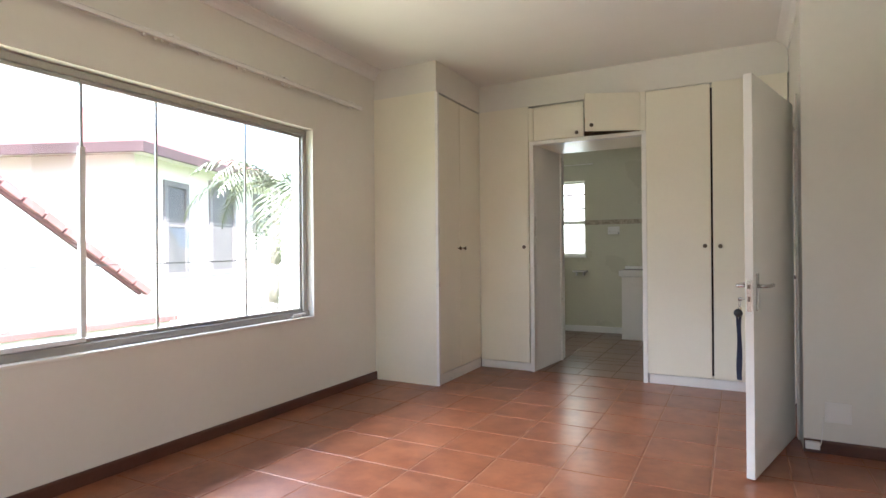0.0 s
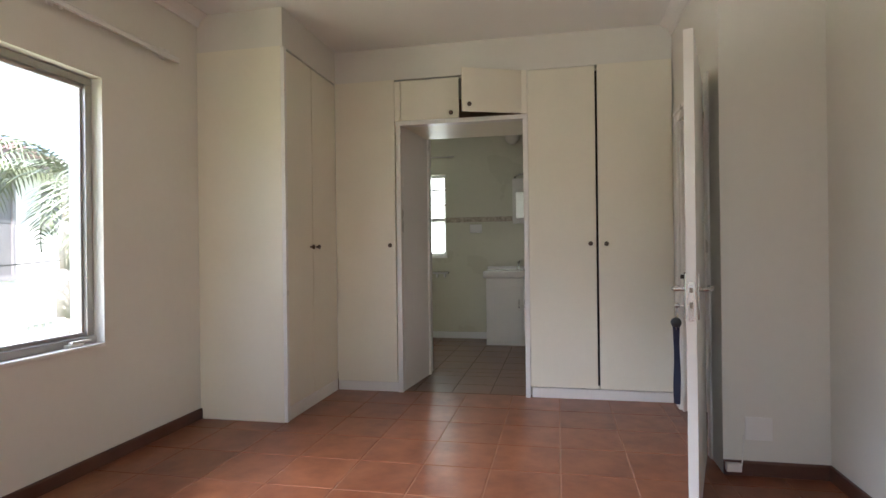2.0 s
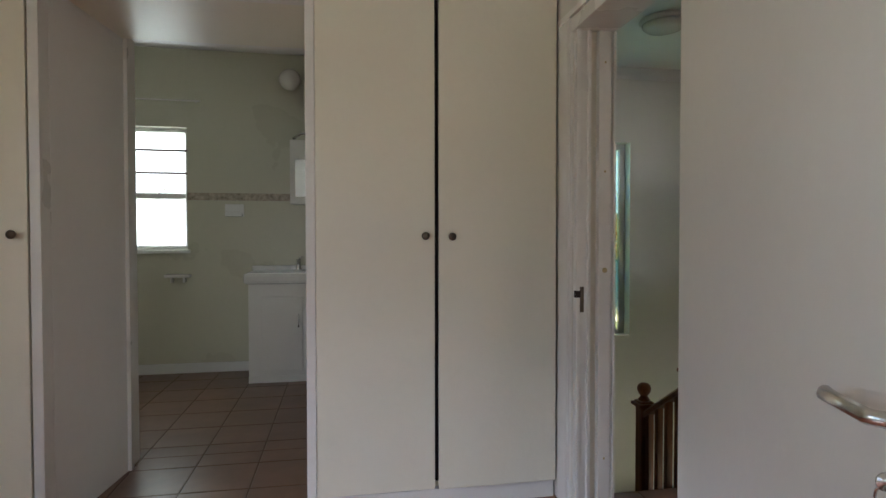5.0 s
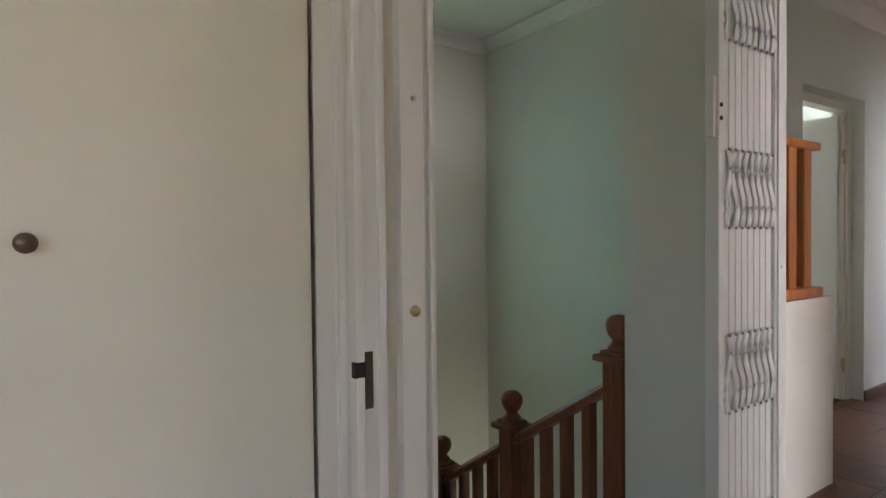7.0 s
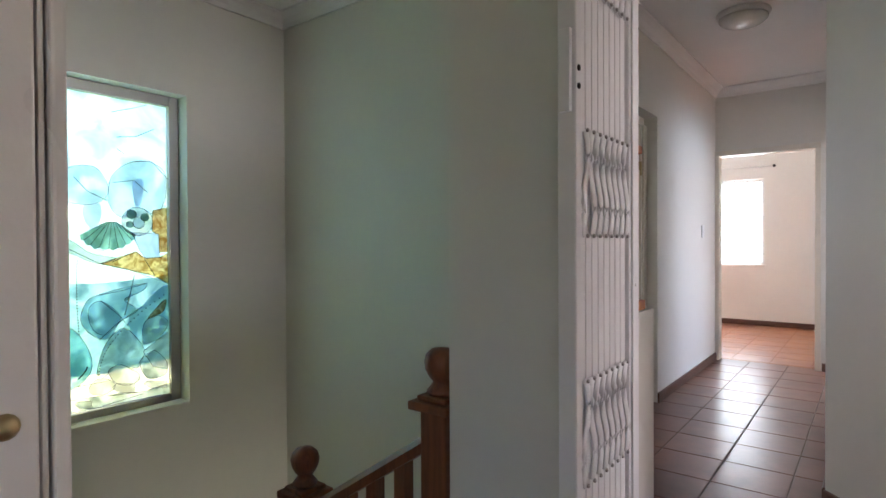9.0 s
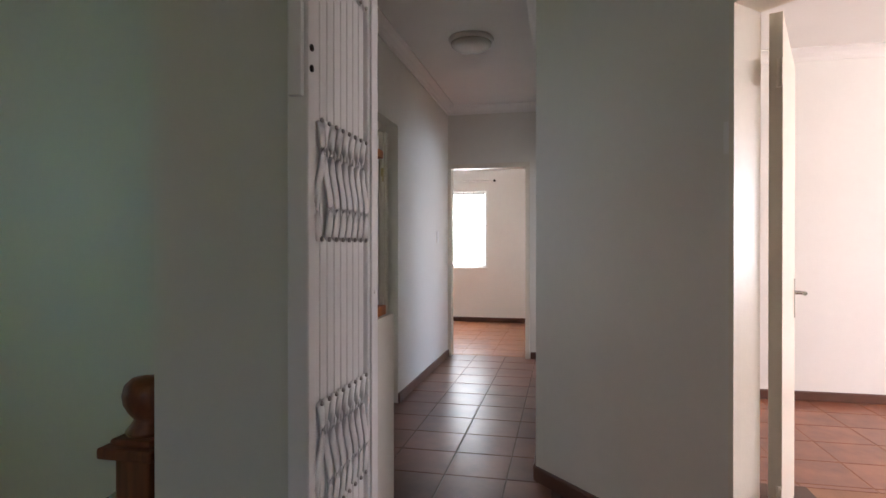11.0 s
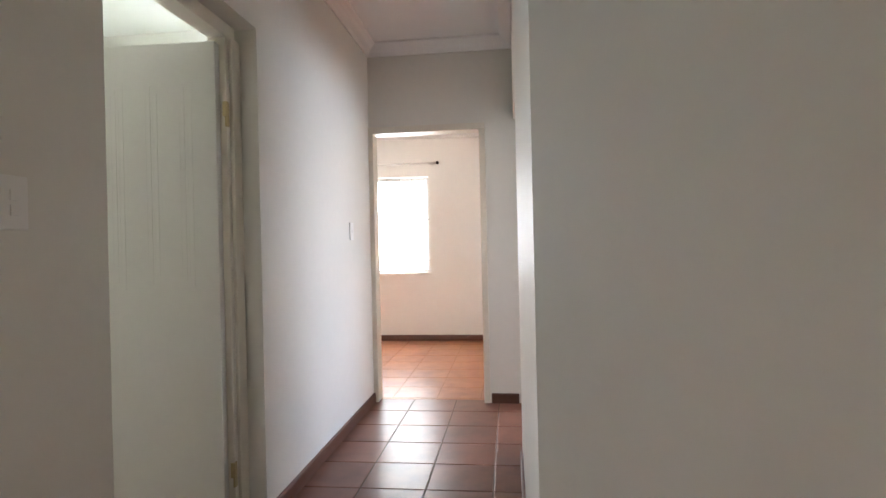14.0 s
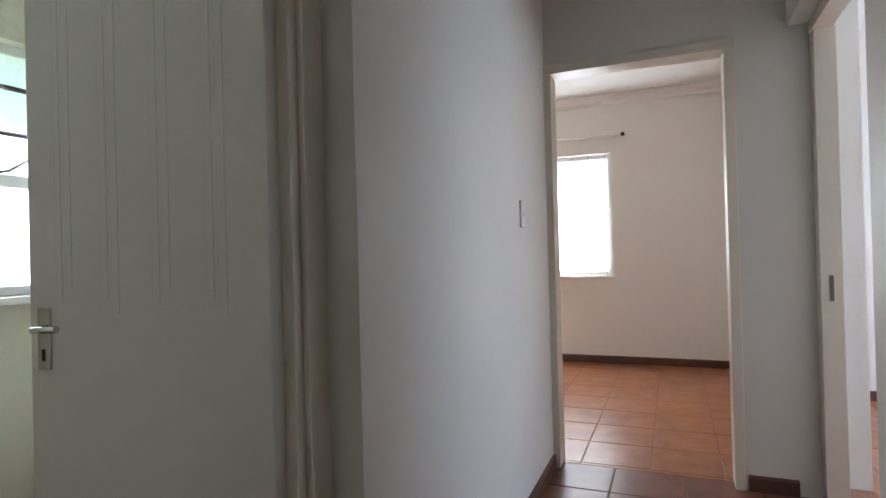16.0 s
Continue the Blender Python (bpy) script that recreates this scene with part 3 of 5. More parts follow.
FLOOR_SIDE = solid("floor_side", join(prism([(1.0, 1.9), (1.0, -1.35), (5.36, -1.35), (5.36, 4.43), (3.45, 4.43), diag(0.3, 0.08), diag(3.2, 0.08)], -0.15, -0.0062)), M_GROUT, "terracotta tiled floor of the side bedroom", "floor")
FLOOR_CORNER = solid("floor_corner", boxes((5.36, 8.55, 1.2, 4.27, -0.15, -0.0022), (5.36, 6.58, 4.27, 4.43, -0.15, -0.0022)), M_GROUT, "terracotta tiled floor of the corner bedroom", "floor")

# ---------------------------------------------------------------- stairs
STAIR = thing("staircase", "tiled dog-leg staircase going down from the landing", "stairs", kind="structure")
RISE, GO = 0.175, 0.262
for i in range(6):
    y = 5.10 + i * GO
    part("step", boxes((0.56, 1.60, y, y + GO + 0.02, -RISE * (i + 1) - 0.2, -RISE * (i + 1)), bevel=0.008), M_STEP, STAIR)
part("half_landing", boxes((0.56, 2.72, 5.10 + 6 * GO, SN, -RISE * 7 - 0.15, -RISE * 7), bevel=0.006), M_STEP, STAIR)
for i in range(8):
    y = 5.10 + 6 * GO - i * GO
    part("step", boxes((1.64, 2.72, max(5.18, y - GO - 0.02), y, -RISE * (i + 8) - 0.2, -RISE * (i + 8)), bevel=0.008), M_STEP, STAIR)


def newel(y, z_top, z_foot, x=1.60):
    t = thing("newel_post", "red-brown turned wooden newel post with a ball finial", "newel post", pose(x, y, z_foot), "newel posts on the stairs")
    h = z_top - z_foot
    part("post", boxes((-0.043, 0.043, -0.043, 0.043, 0, h - 0.17), bevel=0.006), M_WOODD, t)
    part("cap", boxes((-0.068, 0.068, -0.068, 0.068, h - 0.17, h - 0.145), (-0.05, 0.05, -0.05, 0.05, h - 0.145, h - 0.13), bevel=0.006), M_WOODD, t)
    part("finial", lathe([(0.038, h - 0.13), (0.042, h - 0.12), (0.03, h - 0.105), (0.024, h - 0.095), (0.036, h - 0.08), (0.046, h - 0.06), (0.049, h - 0.04), (0.044, h - 0.02), (0.028, h - 0.005), (0.0, h)], n=18), M_WOODD, t)
    return t


for y, zt, zf in ((5.287, 0.900, -0.175), (5.88, 0.493, -0.70), (6.45, 0.12, -1.05)):
    newel(y, zt, zf)
RAIL = thing("stair_railing", "red-brown varnished wooden stair handrail with square balusters", "railing")


def rail_z(y):
    return 0.634 - 0.672 * (y - 5.361)


for ya, yb in ((5.33, 5.837), (5.923, 6.407)):
    part("handrail", sweep(((-0.032, -0.05), (0.032, -0.05), (0.036, -0.02), (0.022, 0.0), (-0.022, 0.0), (-0.036, -0.02)), (1.60, ya, rail_z(ya)), (1.60, yb, rail_z(yb)), (1, 0, 0)), M_WOODD, RAIL)
    part("bottom_rail", sweep(((-0.025, -0.04), (0.025, -0.04), (0.025, 0), (-0.025, 0)), (1.60, ya, rail_z(ya) - 0.66), (1.60, yb, rail_z(yb) - 0.66), (1, 0, 0)), M_WOODD, RAIL)
    for i in range(4):
        y = ya + 0.100 + i * 0.116
        part("baluster", boxes((1.58, 1.62, y - 0.02, y + 0.02, rail_z(y) - 0.68, rail_z(y) - 0.03)), M_WOODD, RAIL)

# balustrade on the half wall
BAL = thing("balustrade", "orange varnished pine balustrade standing on the half wall", "balustrade")
part("bottom_rail", boxes((1.765, 2.705, 5.082, 5.18, 0.910, 0.950), (2.665, 2.75, 5.18, 5.595, 0.910, 0.950), bevel=0.006), M_WOOD, BAL)
part("top_rail", boxes((1.765, 2.712, 5.095, 5.185, 1.546, 1.580), (2.665, 2.75, 5.185, 5.56, 1.546, 1.580), bevel=0.008), M_WOOD, BAL)
for i in range(6):
    x = 2.628 - i * 0.1345
    part("baluster", boxes((x - 0.034, x + 0.034, 5.112, 5.158, 0.948, 1.548), bevel=0.005), M_WOOD, BAL)
for y in (5.26, 5.385, 5.51):
    part("baluster", boxes((2.685, 2.73, y - 0.032, y + 0.032, 0.948, 1.548), bevel=0.005), M_WOOD, BAL)


# ---------------------------------------------------------------- windows
WIN1 = thing("window_1", "wide grey aluminium window with frameless glass panels, one slid open", "window", kind="structure")
xg = -2.985
part("window_frame", boxes((xg - 0.03, xg + 0.03, WY0, WY1, WZ1 - 0.045, WZ1 - 0.002), (xg - 0.05, xg + 0.045, WY0, WY1, WZ0 + 0.002, WZ0 + 0.045),
                           (xg - 0.03, xg + 0.03, WY1 - 0.045, WY1 - 0.002, WZ0 + 0.045, WZ1 - 0.045), (xg - 0.03, xg + 0.03, WY0 + 0.002, WY0 + 0.045, WZ0 + 0.045, WZ1 - 0.045), bevel=0.004), M_ALU, WIN1)
part("window_track", boxes((xg + 0.002, xg + 0.02, WY0 + 0.05, WY1 - 0.05, WZ0 + 0.046, WZ0 + 0.066), (xg + 0.002, xg + 0.02, WY0 + 0.05, WY1 - 0.05, WZ1 - 0.066, WZ1 - 0.046)), M_ALU, WIN1)
part("window_sill", boxes((xg + 0.05, -2.878, WY0 - 0.01, WY1 - 0.003, WZ0 - 0.012, WZ0 + 0.006), bevel=0.004), M_TRIM, WIN1)
edges = [0.15, 0.80, 1.45, 2.11, 2.78, 3.32]
for i, (a, b) in enumerate(zip(edges, edges[1:])):
    off = 0.0 if b > 1.5 else 0.028
    pane = part("pane", boxes((xg + off - 0.004, xg + off + 0.004, a + 0.003, (b if b != 1.45 else 1.67) - 0.003, WZ0 + 0.05, WZ1 - 0.05)), M_GLASS, WIN1)
    pane.visible_shadow = False
    part("pane_edge", boxes((xg + off - 0.006, xg + off + 0.006, (b if b != 1.45 else 1.67) - 0.007, (b if b != 1.45 else 1.67) + 0.005, WZ0 + 0.048, WZ1 - 0.048)), M_ALU, WIN1, "pale sealed edge between two glass panels")
part("panel_foot", boxes((xg + 0.012, xg + 0.042, 0.9, 1.68, WZ0 + 0.05, WZ0 + 0.075), bevel=0.003), M_WHITE_AL, WIN1, "white rail under the open panel")
part("panel_end", boxes((xg + 0.014, xg + 0.04, 1.655, 1.685, WZ0 + 0.075, 1.72), bevel=0.003), M_WHITE_AL, WIN1, "white edge of the open panel")
part("window_catch", boxes((xg + 0.03, xg + 0.075, 3.16, 3.26, WZ0 + 0.006, WZ0 + 0.022), (xg + 0.04, xg + 0.07, 3.19, 3.31, WZ0 + 0.022, WZ0 + 0.034), bevel=0.004), M_PLAST, WIN1, "white window catch lying on the sill")

TRACK = thing("curtain_rail", "bare white curtain rail with runners above the window", "curtain rail")
part("rail", boxes((-2.862, -2.842, -0.2, 3.96, 2.385, 2.410), (-2.868, -2.836, -0.2, 3.96, 2.408, 2.414), bevel=0.003), M_PLAST, TRACK)
for y in (0.4, 1.25, 2.15, 3.05, 3.85):
    part("bracket", boxes((-2.89, -2.845, y - 0.018, y + 0.018, 2.405, 2.43), (-2.892, -2.884, y - 0.02, y + 0.02, 2.38, 2.45)), M_PLAST, TRACK)
for y in (1.95, 2.02, 2.06, 2.30, 2.42, 2.47, 2.60, 2.66, 2.83, 2.88, 3.02, 3.08):
    part("runner", lathe([(0.004, 0), (0.008, 0.004), (0.008, 0.012), (0.003, 0.02)], at=(-2.852, y, 2.366), n=8), M_PLAST, TRACK)


def casement(name, label, x0, x1, y, z0, z1, glass, bars, split, out=1, mat=None):
    """A small steel window in a wall that faces -y: fixed lower pane, hinged upper pane with burglar bars."""
    mat = mat or M_WHITE_AL
    t = thing(name, label, "window", kind="structure")
    d = 0.02
    part("window_frame", boxes((x0, x0 + 0.035, y - d, y + d, z0, z1), (x1 - 0.035, x1, y - d, y + d, z0, z1), (x0 + 0.035, x1 - 0.035, y - d, y + d, z0, z0 + 0.035),
                               (x0 + 0.035, x1 - 0.035, y - d, y + d, z1 - 0.035, z1), (x0 + 0.035, x1 - 0.035, y - d, y + d, split - 0.025, split + 0.025), bevel=0.003), mat, t)
    lower = part("pane", boxes((x0 + 0.035, x1 - 0.035, y - 0.003, y + 0.003, z0 + 0.035, split - 0.025)), glass, t)
    upper = part("pane", boxes((x0 + 0.035, x1 - 0.035, y - 0.003, y + 0.003, split + 0.025, z1 - 0.035)), glass, t)
    lower.visible_shadow = upper.visible_shadow = False
    for k in range(bars):
        z = split + (z1 - split) * (k + 1) / (bars + 1)
        part("burglar_bar", tube([(x0 + 0.01, y - 0.05, z), (x1 - 0.01, y - 0.05, z)], 0.010), M_FASCIA, t)
    part("window_stay", tube([((x0 + x1) / 2 + 0.02, y - 0.02, split + 0.02), ((x0 + x1) / 2 + 0.05, y - 0.09, split + 0.03), ((x0 + x1) / 2 + 0.16, y - 0.06, split + 0.10)], 0.006), M_PEWTER, t)
    part("window_sill", boxes((x0 - 0.02, x1 + 0.02, y - 0.14, y - d, z0 - 0.03, z0), bevel=0.004), M_CERAM, t)
    return t


casement("window_2", "narrow white window with frosted panes and burglar bars", -2.42, -1.87, BN + 0.10, 1.07, 2.13, M_FROST, 2, 1.54)
casement("window_3", "white framed bathroom window with frosted panes and bars", 4.45, 5.35, 7.43, 1.0, 1.99, M_FROST, 2, 1.45)
window_light("window_light_bathroom", (-2.145, BN + 0.22, 1.6), (-2.145, 6, 1.5), 0.55, 1.05, 2.4, (1.0, 1.0, 0.88))
window_light("window_light_bathroom_two", (4.9, 7.54, 1.55), (4.3, 6, 0.7), 0.9, 1.3, 9.5, (0.92, 0.97, 1.0))
# extra green lamp imitates garden bounce on this bathroom's ceiling
window_light("bathroom_two_bounce_light", (4.9, 7.53, 1.3), (4.4, 6.2, 2.3), 0.85, 0.9, 1.1, (0.72, 1.0, 0.34))

# end bedroom window with a net curtain
WIN4 = thing("window_4", "bright window with a white net half curtain and bars", "window", kind="structure")
ye0, ye1 = EWY0, EWY1
part("window_frame", boxes((EX + 0.08, EX + 0.12, ye0, ye0 + 0.04, EWZ0, EWZ1), (EX + 0.08, EX + 0.12, ye1 - 0.04, ye1, EWZ0, EWZ1), (EX + 0.08, EX + 0.12, ye0 + 0.04, ye1 - 0.04, EWZ0, EWZ0 + 0.04),
                           (EX + 0.08, EX + 0.12, ye0 + 0.04, ye1 - 0.04, EWZ1 - 0.04, EWZ1), (EX + 0.08, EX + 0.12, (ye0 + ye1) / 2 - 0.02, (ye0 + ye1) / 2 + 0.02, EWZ0 + 0.04, EWZ1 - 0.04), bevel=0.003), M_WHITE_AL, WIN4)
gp = part("pane", boxes((EX + 0.097, EX + 0.103, ye0 + 0.04, ye1 - 0.04, EWZ0 + 0.04, EWZ1 - 0.04)), M_FROST, WIN4)
gp.visible_shadow = False
part("window_sill", boxes((EX - 0.03, EX + 0.08, ye0 - 0.02, ye1 + 0.02, EWZ0 - 0.035, EWZ0 - 0.002), bevel=0.004), M_TRIM, WIN4)
for k in range(9):
    y = ye0 + 0.06 + k * 0.16
    run = [(EX + 0.05, y, EWZ0 + 0.002)]
    for z in (0.10, 0.62):
        run += [(EX + 0.05, y, EWZ0 + z), (EX + 0.05, y + 0.035, EWZ0 + z + 0.03), (EX + 0.05, y + 0.035, EWZ0 + z + 0.06), (EX + 0.05, y, EWZ0 + z + 0.09)]
    part("burglar_bar", tube(run + [(EX + 0.05, y, EWZ1 - 0.002)], 0.004, 6), M_ALU, WIN4, "thin grey bar with scrolls")
for z in (0.145, 0.665):
    part("cross_bar", tube([(EX + 0.055, ye0 + 0.002, EWZ0 + z), (EX + 0.055, ye1 - 0.002, EWZ0 + z)], 0.004, 6), M_ALU, WIN4)
window_light("window_light_end", (EX + 0.24, (ye0 + ye1) / 2, 1.5), (6, (ye0 + ye1) / 2, 1.2), 1.4, 1.2, 6.5, (1.0, 0.98, 0.95))
ROD = thing("curtain_rod", "short white curtain rod above the end bedroom window", "curtain rod")
part("rod", tube([(EX - 0.06, 5.44, 2.22), (EX - 0.06, 7.05, 2.22)], 0.011), M_PLAST, ROD)
for y in (5.50, 6.95):
    part("bracket", boxes((EX - 0.065, EX, y - 0.012, y + 0.012, 2.205, 2.225)), M_PLAST, ROD)
part("finial", lathe([(0.012, 0), (0.02, 0.01), (0.02, 0.025), (0.006, 0.035)], "-Y", (EX - 0.06, 5.44, 2.22), 10), M_DARK, ROD)

# windows of the rooms glimpsed through doors; window_8 is unseen, assumed for bedroom light
for nm, x0, x1, y, z0, z1 in (("window_5", 1.9, 4.4, -1.27, 0.8, 2.1), ("window_8", -2.1, 0.1, -2.47, 0.85, 2.1), ("window_6", 5.9, 8.2, 1.27, 0.9, 2.1)):
    w = thing(nm, "plain white framed bedroom window", "window", kind="structure")
    part("window_frame", boxes((x0, x0 + 0.04, y - 0.02, y + 0.02, z0, z1), (x1 - 0.04, x1, y - 0.02, y + 0.02, z0, z1), (x0 + 0.04, x1 - 0.04, y - 0.02, y + 0.02, z0, z0 + 0.04), (x0 + 0.04, x1 - 0.04, y - 0.02, y + 0.02, z1 - 0.04, z1)), M_WHITE_AL, w)
    pp = part("pane", boxes((x0 + 0.04, x1 - 0.04, y - 0.003, y + 0.003, z0 + 0.04, z1 - 0.04)), M_GLASS, w)
    pp.visible_shadow = False
window_light("window_light_side", (3.15, -1.40, 1.5), (3.15, 3, 1.0), 2.4, 1.25, 52, (1.0, 0.93, 0.85))
# lamp in the unseen south window, added to brighten the bedroom walls
window_light("window_light_south", (-1.0, -2.54, 1.5), (-1.0, 3, 0.9), 2.15, 1.2, 3.5, (0.86, 0.94, 1.0))
window_light("window_light_corner", (7.05, 1.15, 1.5), (6.6, 4, 1.0), 2.3, 1.15, 22, (0.72, 0.86, 1.0))


# ---------------------------------------------------------------- built-in cupboards
def knob(parent, at, axis):
    return part("knob", lathe([(0.006, 0), (0.007, 0.012), (0.012, 0.018), (0.0165, 0.024), (0.017, 0.03), (0.012, 0.035), (0.0, 0.037)], axis, at, 16), M_PEWTER, parent, "round pewter knob")


def slab_door(name, spec, parent, bevel=0.004, mat=None):
    return part(name, boxes(spec, bevel=bevel), mat or M_WARD, parent)


# west unit, doors face the room's middle
CW = thing("built_in_wardrobe", "cream painted two-door built-in wardrobe beside the window wall", "wardrobe", group="built-in wardrobes")
part("carcass", boxes((-2.85, -2.272, 4.262, 4.28, 0.09, 2.52), (-2.87, -2.85, 4.262, 5.14, 0.0, 2.52), (-2.85, -2.272, 4.28, 5.14, 0.09, 0.11), (-2.85, -2.272, 4.28, 5.14, 2.50, 2.52)), M_WARD, CW)
part("kick_plate", boxes((-2.285, -2.245, 4.262, 5.105, 0.0, 0.088), bevel=0.003), M_TRIM, CW)
part("edge_strip", boxes((-2.27, -2.236, 4.208, 4.242, 0.0, 2.53), bevel=0.004), M_TRIM, CW, "white corner strip")
for a, b, ky in ((4.246, 4.643, 4.60), (4.649, 5.104, 4.70)):
    d = slab_door("door", (-2.262, -2.243, a, b, 0.095, 2.515), CW)
    knob(d, (-2.243, ky, 1.183), "X")

# north units
FY = 5.12
CN = thing("built_in_wardrobe", "narrow cream built-in wardrobe with one door", "wardrobe", group="built-in wardrobes")
part("carcass", boxes((-2.23, -1.74, 5.76, 5.775, 0.0, 2.5), (-1.742, -1.728, FY + 0.02, 5.76, 0.0, 2.5), (-2.23, -1.742, FY + 0.02, 5.76, 0.08, 0.1), (-2.23, -1.742, FY + 0.02, 5.76, 2.48, 2.5)), M_WARD, CN)
part("kick_plate", boxes((-2.245, -1.728, FY - 0.002, FY + 0.03, 0.0, 0.075), bevel=0.003), M_TRIM, CN)
d = slab_door("door", (-2.242, -1.732, FY - 0.018, FY + 0.001, 0.080, 2.531), CN)
knob(d, (-1.775, FY - 0.018, 1.19), "-Y")

CO = thing("overhead_cupboard", "cream overhead cupboard with one door standing ajar", "cupboard")
part("carcass", boxes((-1.70, -0.69, FY + 0.025, 5.76, 2.165, 2.185), (-1.70, -0.69, 5.76, 5.775, 2.185, 2.53), (-1.70, -0.69, FY + 0.025, 5.76, 2.515, 2.53)), M_WARD, CO)
part("inside", boxes((-1.68, -0.71, 5.735, 5.755, 2.19, 2.51)), M_RAWWOOD, CO, "dark bare back board")
d = slab_door("door", (-1.682, -1.203, FY - 0.016, FY + 0.003, 2.195, 2.505), CO)
knob(d, (-1.262, FY - 0.016, 2.232), "-Y")
ajar = bmesh.new()
add_box(ajar, -0.475, 0, -0.019, 0, 2.198, 2.53, bevel=0.004)
d = part("door", moved(ajar, pose(-0.718, FY - 0.002, 0.0, 0, 0, 24) ), M_WARD, CO)
kn = moved(lathe([(0.006, 0), (0.007, 0.012), (0.012, 0.018), (0.0165, 0.024), (0.017, 0.03), (0.012, 0.035), (0.0, 0.037)], "-Y", (-0.425, -0.019, 2.245), 16), pose(-0.718, FY - 0.002, 0, 0, 0, 24))
part("knob", kn, M_PEWTER, d, "round pewter knob")

part("filler", boxes((-0.716, -0.668, FY - 0.016, FY + 0.003, 2.195, 2.53), bevel=0.002), M_WARD, CO)
part("filler", boxes((-1.731, -1.685, FY - 0.016, FY + 0.003, 2.195, 2.515), bevel=0.002), M_WARD, CO)

CE = thing("built_in_wardrobe", "tall cream two-door built-in wardrobe beside the bedroom door", "wardrobe", group="built-in wardrobes")
part("carcass", boxes((-0.645, -0.63, FY + 0.02, 5.76, 0, 2.52), (-0.63, 0.35, 5.76, 5.775, 0, 2.52), (-0.63, 0.35, FY + 0.02, 5.76, 0.08, 0.1), (-0.63, 0.35, FY + 0.02, 5.76, 2.505, 2.52)), M_WARD, CE)
part("kick_plate", boxes((-0.655, 0.384, FY - 0.002, FY + 0.03, 0.0, 0.078), bevel=0.003), M_TRIM, CE)
# dark sheet behind the doors paints the shade in their gap
part("inside", boxes((-0.19, -0.13, FY + 0.03, FY + 0.05, 0.1, 2.5)), M_DARK, CE, "near-black strip standing in for shade between the doors")
d = slab_door("door", (-0.6645, -0.163, FY - 0.018, FY + 0.001, 0.085, 2.525), CE)
knob(d, (-0.207, FY - 0.018, 1.183), "-Y")
d = slab_door("door", (-0.147, 0.384, FY - 0.028, FY - 0.008, 0.085, 2.53), CE)
knob(d, (-0.093, FY - 0.028, 1.18), "-Y")

# lining of the passage to the bathroom
LIN = solid("trim", boxes((-1.722, -1.684, FY - 0.022, FY + 0.06, 0, 2.16), (-0.703, -0.665, FY - 0.022, FY + 0.06, 0, 2.16), (-1.722, -0.665, FY - 0.026, FY + 0.06, 2.155, 2.19), bevel=0.003), M_TRIM, "white painted door lining between the cupboards", "door frame")
solid("wall_passage", join(prism([(-1.72, FY + 0.06), (-1.684, FY + 0.06), (-1.62, 5.78), (-1.72, 5.78)], 0, 2.165), boxes((-0.703, -0.66, FY + 0.06, 5.78, 0, 2.165))), M_WALL2, "white painted sides of the short bathroom passage", "wall")
solid("trim", boxes((-1.66, -1.605, 5.765, 5.80, 0, 2.19), (-0.70, -0.64, 5.765, 5.80, 0, 2.19)), M_TRIM, "white painted bathroom door frame", "door frame")


# ---------------------------------------------------------------- door frames and doors
def lever(parent, x, z, side, reach=0.11, mirror=1, plate=(0.022, 0.2)):
    """A chrome lever handle on a plate; side is the way off the leaf along y, the lever points to -x * mirror."""
    w, h = plate
    hd = part("door_handle", boxes((x - w, x + w, side * 0.001, side * 0.008, z - h * 0.55, z + h * 0.45), bevel=0.002), M_CHROME, parent, "chrome lever handle on a long plate")
    part("lever", tube([(x, side * 0.006, z + 0.03), (x, side * 0.045, z + 0.03), (x - mirror * 0.012, side * 0.055, z + 0.03), (x - mirror * reach, side * 0.055, z + 0.033), (x - mirror * (reach + 0.012), side * 0.045, z + 0.03)], 0.009, 10), M_CHROME, hd)
    part("keyhole", lathe([(0.009, 0), (0.009, 0.006), (0.0, 0.008)], "Y" if side > 0 else "-Y", (x, side * 0.006, z - 0.05), 10), M_DARK, hd)
    return hd


# bedroom door: frame in the wall, leaf swung back against the room's corner
F1 = thing("door_frame_1", "white painted timber frame of the bedroom door with an old strike plate", "door frame", kind="structure")
part("jamb", boxes((0.400, 0.452, 4.908, 4.945, 0, 2.03), (0.393, 0.411, 4.897, 4.911, 0, 2.03), (0.443, 0.459, 4.899, 4.911, 0, 2.03), bevel=0.004), M_TRIM, F1)
# recessed strip in the yellower cream frame paint
part("rebate", boxes((0.455, 0.494, 4.926, 4.944, 0, 2.03)), M_CREAM, F1, "cream strip set back between the two jambs")
part("jamb", boxes((0.492, 0.545, 4.900, 4.944, 0, 2.03), (0.5475, 0.553, 4.904, 4.944, 0, 2.03), (0.5555, 0.568, 4.897, 4.944, 0, 2.03), bevel=0.003), M_TRIM, F1, "white second jamb for the security gate")
part("architrave", boxes((0.383, 0.3955, 4.945, 5.066, 0, 2.09), (0.379, 0.385, 4.958, 4.99, 0, 2.09), bevel=0.002), M_TRIM, F1)
part("jamb", boxes((0.364, 0.556, 4.05, 4.085, 0, 2.03), bevel=0.004), M_TRIM, F1)
part("architrave", boxes((0.348, 0.360, 3.99, 4.05, 0, 2.10), bevel=0.004), M_TRIM, F1)
part("head", boxes((0.385, 0.568, 4.085, 4.945, 2.03, 2.088), (0.376, 0.396, 4.052, 5.066, 2.088, 2.115), bevel=0.004), M_TRIM, F1)
sp = part("strike_plate", boxes((0.412, 0.430, 4.904, 4.909, 0.866, 0.972)), M_PEWTER, F1, "worn dark strike plate")
